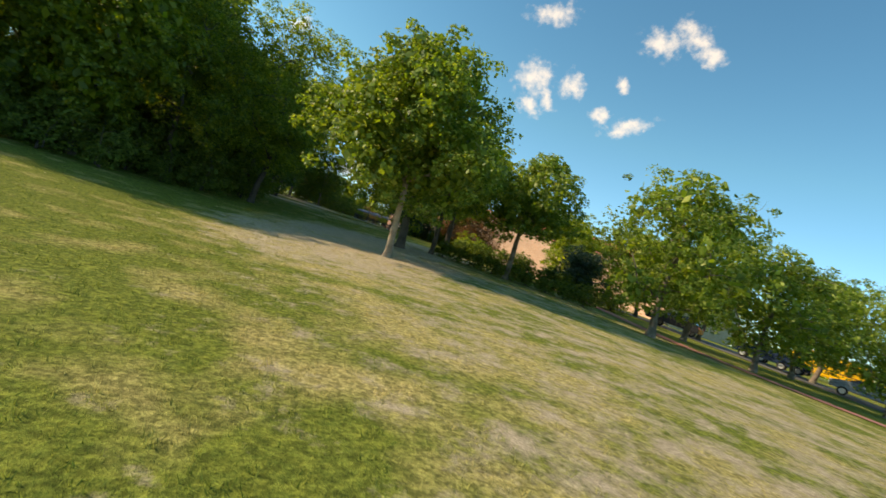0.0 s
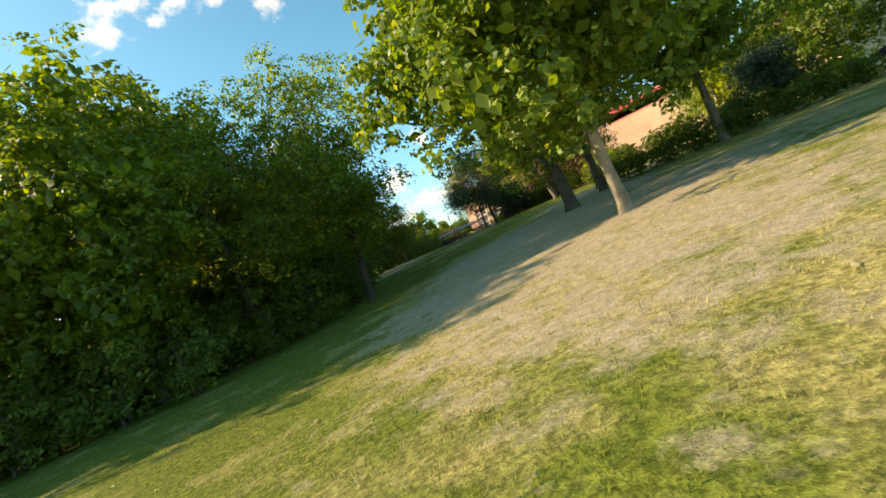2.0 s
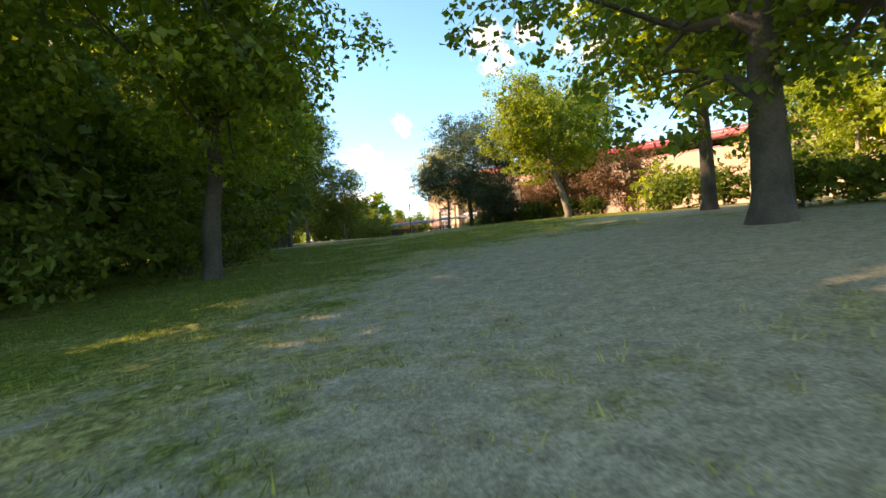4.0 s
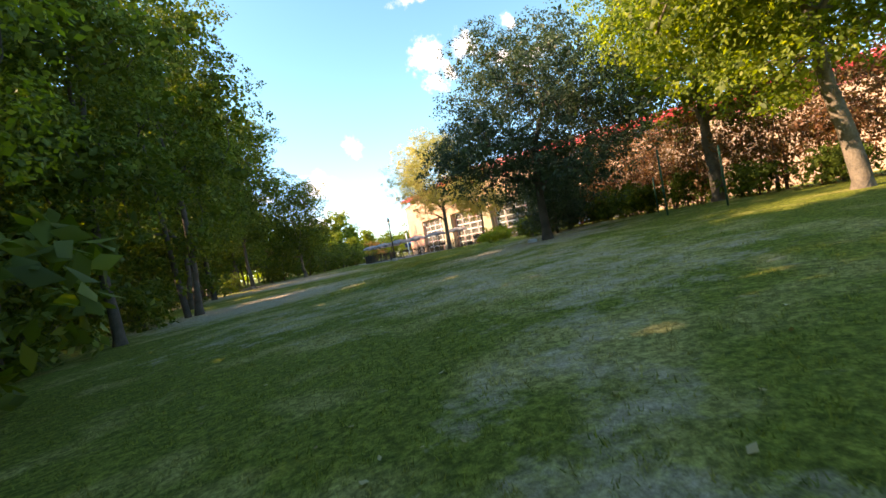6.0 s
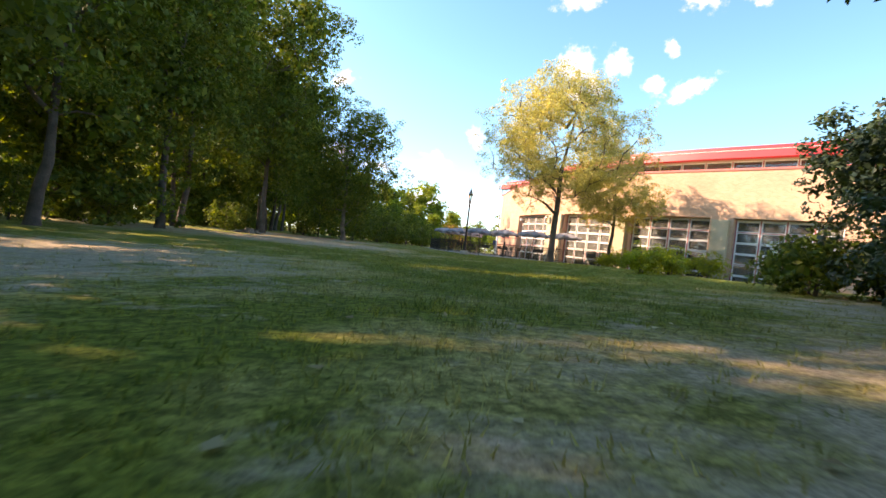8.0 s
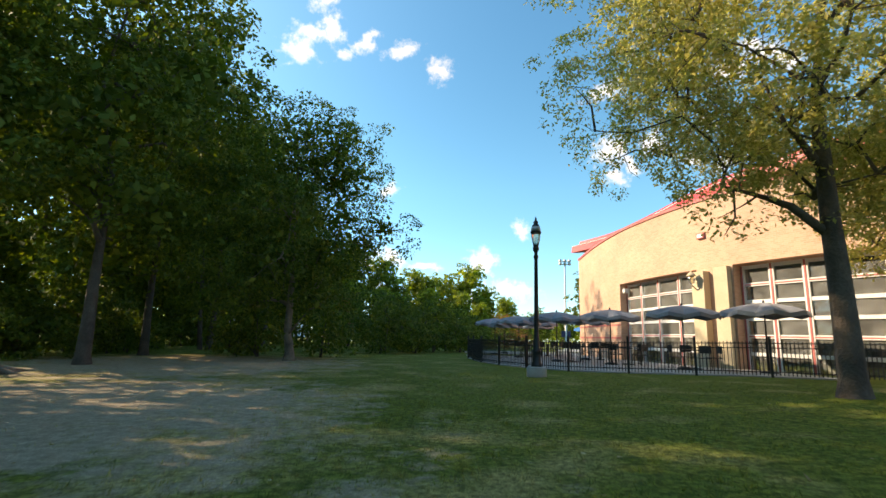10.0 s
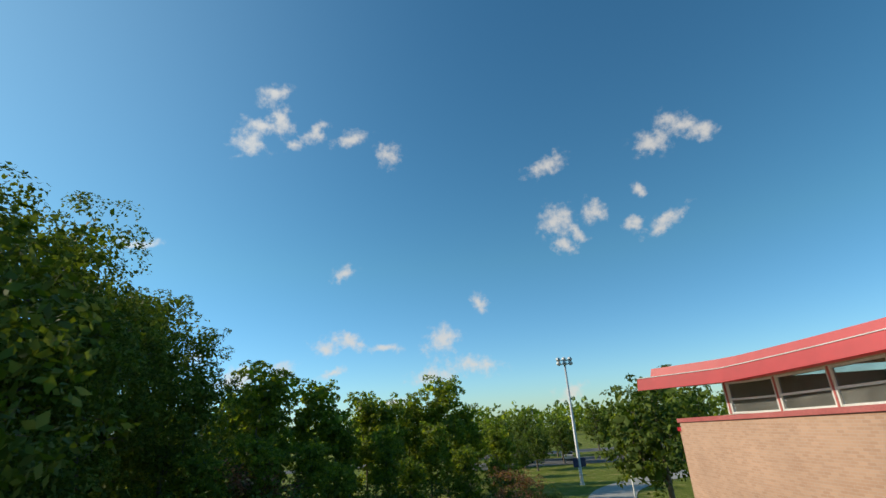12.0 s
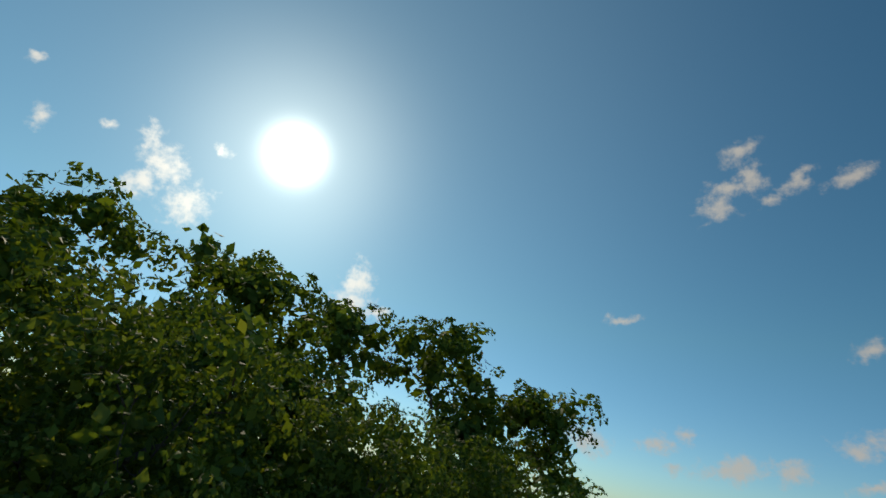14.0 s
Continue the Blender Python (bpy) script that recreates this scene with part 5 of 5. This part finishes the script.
# ---------------------------------------------------------------- vehicles
def car(name, paint, label, long=4.5, wide=1.8, tall=1.5, group="parked cars"):
    c = tagged(new(name), label, "car", group)
    prof = [(-0.5, 0.3), (-0.5, 0.62), (-0.47, 0.72), (-0.2, 0.78), (0.28, 0.78), (0.47, 0.66), (0.5, 0.52), (0.5, 0.3)]
    cab = [(-0.4, 0.74), (-0.3, 0.97), (-0.22, 1.0), (0.1, 1.0), (0.16, 0.97), (0.3, 0.76)]

    def extrude(prof, w_low, w_high, scale_z):
        bm = bmesh.new()
        zs = [z for _, z in prof]
        lo, hi = min(zs), max(zs)
        sides = []
        for sgn in (-1, 1):
            ring = []
            for x, z in prof:
                k = (z - lo) / (hi - lo)
                ring.append(bm.verts.new((x * long, sgn * wide / 2 * (w_low + (w_high - w_low) * k), z * scale_z)))
            sides.append(ring)
        n = len(prof)
        for k in range(n):
            bm.faces.new((sides[0][k], sides[0][(k + 1) % n], sides[1][(k + 1) % n], sides[1][k]))
        bm.faces.new(sides[0][::-1])
        bm.faces.new(sides[1])
        bmesh.ops.recalc_face_normals(bm, faces=bm.faces[:])
        bmesh.ops.bevel(bm, geom=bm.edges[:], offset=0.05, segments=2, affect='EDGES')
        return bm

    part("body", extrude(prof, 1.0, 0.96, tall), paint, c)
    part("cabin", extrude(cab, 0.94, 0.74, tall), M_CARGLASS, c, "dark glass cabin")
    part("roof_panel", box_bm(-0.22 * long, -wide * 0.34, tall * 0.985, 0.1 * long, wide * 0.34, tall * 1.02, 0.02), paint, c)
    for x in (-0.31, 0.31):
        for sgn in (-1, 1):
            wheel = new("wheel")
            wheel.parent = c
            for nm, r, w, mat in (("tyre", 0.33, 0.2, M_RUBBER), ("rim", 0.2, 0.22, M_STEEL)):
                b2 = bmesh.new()
                bmesh.ops.create_cone(b2, cap_ends=True, segments=18, radius1=r, radius2=r, depth=w, matrix=Matrix.Translation((x * long, sgn * (wide / 2 - 0.1), 0.33)) @ Matrix.Rotation(radians(90), 4, 'X'))
                part(nm, b2, mat, wheel)
    for sgn in (-1, 1):
        part("headlight", box_bm(0.475 * long, sgn * wide * 0.4 - 0.16, 0.56 * tall, 0.5 * long + 0.015, sgn * wide * 0.4 + 0.12, 0.64 * tall, 0.02), M_WHITE, c)
        part("tail_light", box_bm(-0.5 * long - 0.015, sgn * wide * 0.4 - 0.14, 0.55 * tall, -0.48 * long, sgn * wide * 0.4 + 0.14, 0.65 * tall, 0.02), M_ROSE, c)
    return c


def paint(name, tone):
    return surface(name, tone, tuple(min(1, t * 1.15) for t in tone), 1.0, 0.25, 0.1, 30, 0.02, 0.001)


P_NAVY, P_GREY, P_PALE, P_BLACK, P_BUS = paint("navy_paint", (0.02, 0.035, 0.08)), paint("slate_paint", (0.13, 0.16, 0.19)), paint("pale_paint", (0.6, 0.6, 0.58)), paint("coal_paint", (0.015, 0.015, 0.018)), paint("bus_paint", (0.75, 0.4, 0.02))
for nm, tone, lab, x, y, turn in (("parked_car", P_NAVY, "dark blue car parked under the street trees", 32.0, -41.0, 125), ("parked_car", P_BLACK, "black car parked by the red path", 25.5, -37.5, 122),
                                  ("parked_car", P_GREY, "slate grey car parked on the street", 34.5, -47.5, 122), ("parked_car", P_PALE, "white car parked on the street", 40.5, -50.5, 118),
                                  ("parked_car", P_PALE, "silver car parked across the street", 44, -46.5, 118), ("parked_car", P_NAVY, "blue car parked across the street", 36, -39.5, 120),
                                  ("parked_car", P_PALE, "white car stopped on the far road", 15.5, 141, 3), ("parked_car", P_BLACK, "black car in the far car park", 18.5, 118, 95),
                                  ("parked_car", P_PALE, "white car in the far car park", 26, 117, 80)):
    car(nm, tone, lab).matrix_basis = pose(x, y, height(x, y) + 0.05, 0, 0, turn)


def school_bus():
    b = tagged(new("school_bus"), "yellow school bus parked at the far kerb", "bus")
    part("body", box_bm(-4.2, -1.2, 0.5, 3.0, 1.2, 2.9, 0.12), P_BUS, b)
    part("bonnet", box_bm(2.9, -1.0, 0.5, 4.4, 1.0, 1.6, 0.15), P_BUS, b)
    part("roof", box_bm(-4.1, -1.15, 2.88, 2.9, 1.15, 3.02, 0.05), M_WHITE, b, "white roof panel")
    for k in range(7):
        for sgn in (-1, 1):
            part("window", box_bm(-3.9 + k * 0.95, sgn * 1.205 - 0.01, 1.75, -3.1 + k * 0.95, sgn * 1.205 + 0.01, 2.5), M_CARGLASS, b)
    for sgn in (-1, 1):
        part("stripe", box_bm(-4.15, sgn * 1.206 - 0.006, 1.3, 2.95, sgn * 1.206 + 0.006, 1.4), M_BLACK, b)
        for x in (-2.6, 3.2):
            b2 = bmesh.new()
            bmesh.ops.create_cone(b2, cap_ends=True, segments=18, radius1=0.48, radius2=0.48, depth=0.28, matrix=Matrix.Translation((x, sgn * 1.05, 0.48)) @ Matrix.Rotation(radians(90), 4, 'X'))
            part("wheel", b2, M_RUBBER, b)
    return b


bus = school_bus()
bus.matrix_basis = pose(51, -34, height(51, -34) + 0.03, 0, 0, -62)

# ---------------------------------------------------------------- shrubs and small things by the hall
HEDGE = make_tree("hedge_bush", 52, 1.3, 1.1, 0.1, 0.03, 1900, 0.115, M_LEAF_WOOD, M_BARK_DARK, lobes=16, low=-0.3, clump=0.2, shell=0.6, lobe_r=0.55, per=24)
tagged(HEDGE, "low clipped dark green hedge bush", "hedge", "dark hedge")
stand(HEDGE, 6.4, -4.6)
RED = make_tree("red_shrub", 50, 3.8, 2.1, 0.3, 0.05, 3900, 0.11, M_LEAF_RED, M_BARK, lobes=26, low=-0.1, clump=0.3, shell=0.3, lobe_r=0.36, per=22, core=0.0)
tagged(RED, "tall red-leaved shrub in front of the brick wall", "shrub", "red-leaved shrubs")
stand(RED, 10.0, -5.6, 0, 1.2)
for k in range(16):
    plant(RED, 11.4 + rnd.uniform(-1, 2.0) + max(0, 4 - k) * 0.15, -4.2 - k * 1.15, rnd.uniform(0, 360), rnd.uniform(0.95, 1.35), rnd.uniform(0.95, 1.3))
    if k % 3:
        plant(HEDGE, 9.9 + rnd.uniform(-0.5, 0.6), -5.5 - k * 1.05, rnd.uniform(0, 360), rnd.uniform(0.7, 1.2), rnd.uniform(0.8, 1.3))
for k in range(9):
    plant(HEDGE, 2.6 + k * 0.98, -41.0 - k * 0.72 + rnd.uniform(-0.2, 0.2), rnd.uniform(0, 360), rnd.uniform(0.8, 1.0), 0.85)
for x, y, s in ((7.6, -4.9, 1.0), (8.8, -5.3, 1.05), (9.9, -6.2, 1.0), (7.0, -3.2, 0.9), (10.4, -8.2, 1.0), (10.5, -10.2, 0.95), (8, -33, 1.3), (9.6, -34.4, 1.3), (11, -35.8, 1.25), (12.2, -37.4, 1.2), (13.2, -39.2, 1.2), (6.6, -31.5, 1.2), (9.0, -31, 1.2),
                (14.5, -41, 1.2), (11.5, -33.5, 1.4), (13.5, -36.2, 1.4), (15, -38.5, 1.3)):
    plant(HEDGE, x, y, rnd.uniform(0, 360), s, rnd.uniform(0.9, 1.15))
DARKBUSH = make_tree("evergreen_bush", 57, 3.7, 2.2, 0.1, 0.06, 16000, 0.11, M_LEAF_GREY, M_BARK_DARK, lobes=30, low=-0.3, clump=0.25, shell=0.7, lobe_r=0.42, fill=True)
stand(tagged(DARKBUSH, "large dense dark evergreen bush behind a low hedge", "bush", "dark evergreen bushes"), 14.7, -37.9, 0, 1.15)
# Two added copies fill in the grey oak's dark, low-drooping crown.
for x, y, size in ((7.4, -5.8, 1.15), (6.0, -8.2, 0.95)):
    plant(DARKBUSH, x, y, rnd.uniform(0, 360), size)
LIME = make_tree("lime_bush", 54, 1.4, 1.0, 0.1, 0.03, 3200, 0.085, M_LEAF_LIME, M_BARK, lobes=14, low=-0.3, clump=0.2, shell=0.6, lobe_r=0.55, per=24)
tagged(LIME, "bright yellow-green rounded bush on the bank", "bush", "lime-green bushes")
stand(LIME, 7.0, 3.5)
for x, y, s in ((8.3, 4.0, 0.9), (14.5, 17.2, 1.3), (13.6, 16.2, 1.1), (12.6, 17.6, 1.2), (15.8, 15.5, 1.3), (17.2, -40, 1.6), (8.2, -29.5, 1.9), (16.5, 13.5, 1.3), (11.6, 17.0, 0.8)):
    plant(LIME, x, y, rnd.uniform(0, 360), s, 1.0)
for x, y, s in ((-2.0, 60, 2.2), (1.5, 62, 2.0), (4.2, 62, 1.8), (6.8, 65, 2.0), (-5, 58, 2.4), (9.6, 68, 1.8), (0.3, 70, 2.6), (-4, 68, 2.8), (4, 72, 2.6), (8, 76, 2.2), (-8, 60, 2.8), (-11, 57, 2.8), (-13, 62, 3)):
    plant(RED if rnd.random() < 0.2 else SHRUB[0], x, y, rnd.uniform(0, 360), s * 0.75, 0.8)


def guard_post(x, y, tall, label):
    p = tagged(new("marker_post"), label, "post", "green posts")
    p.location = (x, y, height(x, y))
    part("post", lathe_bm([(0.035, -0.1), (0.035, tall - 0.04), (0.015, tall)], 8), M_TEAL, p)


guard_post(5.6, -16.6, 2.4, "green painted metal post in front of the shrubs")
guard_post(6.4, -18.4, 2.0, "green painted metal post on the bank")
guard_post(8.2, -13.2, 1.6, "short green painted metal post among shrubs")
red_box = tagged(new("hydrant"), "small faded red hydrant in front of the shrubs", "hydrant")
red_box.location = (9.6, -5.0, height(9.6, -5.0))
part("barrel", lathe_bm([(0.16, -0.05), (0.16, 0.05), (0.11, 0.08), (0.11, 0.6), (0.14, 0.63), (0.13, 0.72), (0.05, 0.8)], 14), M_ROSE, red_box)
part("outlet", bar_bm((-0.2, 0, 0.5), (0.2, 0, 0.5), 0.05), M_ROSE, red_box)
sign = tagged(new("ground_marker"), "small white plastic box on the ground by a trunk", "box")
sign.location = (2.4, -12.2, height(2.4, -12.2))
part("lid", box_bm(-0.17, -0.12, 0.0, 0.17, 0.12, 0.14, 0.02), M_WHITE, sign)
stump = tagged(new("tree_stump"), "weathered low tree stump with spreading roots", "stump")
stump.location = (-12.2, 19.0, height(-12.2, 19.0))
part("bole", lathe_bm([(0.55, -0.1), (0.42, 0.06), (0.32, 0.2), (0.29, 0.32)], 14), M_BARK, stump)
for k in range(5):
    a = k * 1.26
    vs, fs = tube([(math.cos(a) * 0.3, math.sin(a) * 0.3, 0.12), (math.cos(a) * 0.7, math.sin(a) * 0.7, 0.04), (math.cos(a) * 1.15, math.sin(a) * 1.15, -0.05)], [0.11, 0.08, 0.03], 6)
    o = new("root", mesh_from("root", [tuple(v) for v in vs], fs, M_BARK, True))
    o.parent = stump

# ---------------------------------------------------------------- grass and fallen leaves
def near_path_points(rng, n, reach):
    """Random places on the lawn beside the low part of the flight line."""
    ln = np.array([(-5.9, -71), (-7, -64.5), (-8.8, -60), (-7.6, -52.5), (-7.6, -42), (-7.4, -32), (-5.8, -26.4), (-4.2, -21), (-1.5, -9), (0, 0), (0.1, 9), (0.2, 16)])
    seg = np.linalg.norm(np.diff(ln, axis=0), axis=1)
    t = rng.uniform(0, seg.sum(), n)
    cum = np.concatenate([[0], np.cumsum(seg)])
    i = np.clip(np.searchsorted(cum, t) - 1, 0, len(seg) - 1)
    k = (t - cum[i]) / seg[i]
    p = ln[i] + (ln[i + 1] - ln[i]) * k[:, None]
    r = reach * rng.uniform(0, 1, n) ** 0.8
    a = rng.uniform(0, 2 * math.pi, n)
    return p + np.stack([np.cos(a) * r, np.sin(a) * r], 1)


def lie(xy):
    return np.array([height(x, y) for x, y in xy])


def grass_mesh():
    rng = np.random.default_rng(5)
    xy = near_path_points(rng, 62000, 8.5)
    w = np.array([wear_at(x, y) for x, y in xy])
    xy = xy[rng.uniform(0, 1, len(xy)) > w * 0.94]
    wv = np.array([wear_at(x, y) for x, y in xy])
    z = lie(xy)
    B = 7
    n = len(xy) * B
    base = np.repeat(np.column_stack([xy, z - 0.01]), B, 0)
    base[:, :2] += rng.normal(size=(n, 2)) * 0.04
    lean = rng.normal(size=(n, 3)) * 0.55
    lean[:, 2] = 1.0
    lean /= np.linalg.norm(lean, axis=1)[:, None]
    tall = rng.uniform(0.03, 0.08, (n, 1)) * np.repeat(rng.uniform(0.6, 1.25, (len(xy), 1)), B, 0)
    side = rng.normal(size=(n, 3))
    side[:, 2] = 0
    side /= np.linalg.norm(side, axis=1)[:, None]
    wide = rng.uniform(0.004, 0.008, (n, 1))
    v = np.stack([base - side * wide, base + side * wide, base + lean * tall], 1)
    me = bpy.data.meshes.new("grass")
    me.vertices.add(3 * n)
    me.vertices.foreach_set("co", v.astype(np.float32).ravel())
    me.loops.add(3 * n)
    me.loops.foreach_set("vertex_index", np.arange(3 * n, dtype=np.int32))
    me.polygons.add(n)
    me.polygons.foreach_set("loop_start", np.arange(0, 3 * n, 3, dtype=np.int32))
    me.polygons.foreach_set("loop_total", np.full(n, 3, dtype=np.int32))
    at_w = me.attributes.new("wear", 'FLOAT', 'POINT')
    at_w.data.foreach_set("value", np.repeat(np.repeat(wv, B), 3).astype(np.float32))
    me.materials.append(M_BLADE)
    me.update(calc_edges=True)
    return me


tagged(new("grass", grass_mesh()), "short mown grass blades, green and straw-coloured", "grass", kind="stuff")
rng = np.random.default_rng(11)
xy = near_path_points(rng, 1500, 10.0)
xy = xy[(xy[:, 1] > -60)]
M_LITTER = foliage("fallen_leaf", [(0.0, (0.2, 0.13, 0.06)), (0.6, (0.38, 0.28, 0.15)), (1.0, (0.55, 0.47, 0.33))], 0.15, 0.8)
cent = np.column_stack([xy, lie(xy) + 0.025])
tagged(new("fallen_leaves", leaf_mesh("fallen_leaves", cent, 0.065, rng, M_LITTER, lift=1.5, slim=0.75, flat=0.85)), "scattered dry fallen leaves on the lawn", "leaves", kind="stuff")


LEAVES = [(-2.8, -19.9, 0.16, 20), (-6.6, -52.2, 0.17, 75), (-10.5, -48.1, 0.15, 140), (-7.6, -50.1, 0.13, 200), (-6.4, -51.6, 0.12, 310), (-7.4, -51.9, 0.1, 40), (-10.4, -56.4, 0.14, 110), (-4.6, -47.5, 0.13, 250), (-5.2, -22.4, 0.11, 15)]


def dry_leaf(x, y, size, turn):
    """A large curled leaf lying on the turf."""
    bm = bmesh.new()
    outline = [(0.5, 0.0), (0.28, 0.16), (0.34, 0.36), (0.08, 0.26), (-0.06, 0.44), (-0.2, 0.2), (-0.5, 0.05), (-0.2, -0.2), (-0.06, -0.44), (0.08, -0.26), (0.34, -0.36), (0.28, -0.16)]
    mid = bm.verts.new((0, 0, 0.02 * size))
    ring = [bm.verts.new((u * size, v * size, (abs(v) * 0.5 + max(0, u) * 0.2) * size)) for u, v in outline]
    for k in range(len(ring)):
        bm.faces.new((mid, ring[k], ring[(k + 1) % len(ring)]))
    bmesh.ops.solidify(bm, geom=bm.faces[:], thickness=0.003)
    me = bpy.data.meshes.new("fallen_leaf")
    bm.to_mesh(me)
    bm.free()
    me.materials.append(M_LITTER)
    o = tagged(new("fallen_leaf", me), "large pale dry fallen leaf lying on the lawn", "leaf", "large fallen leaves")
    o.matrix_basis = pose(x, y, height(x, y) + 0.03, 0, 0, turn)


for x, y, size, turn in LEAVES:
    dry_leaf(x, y, size, turn)
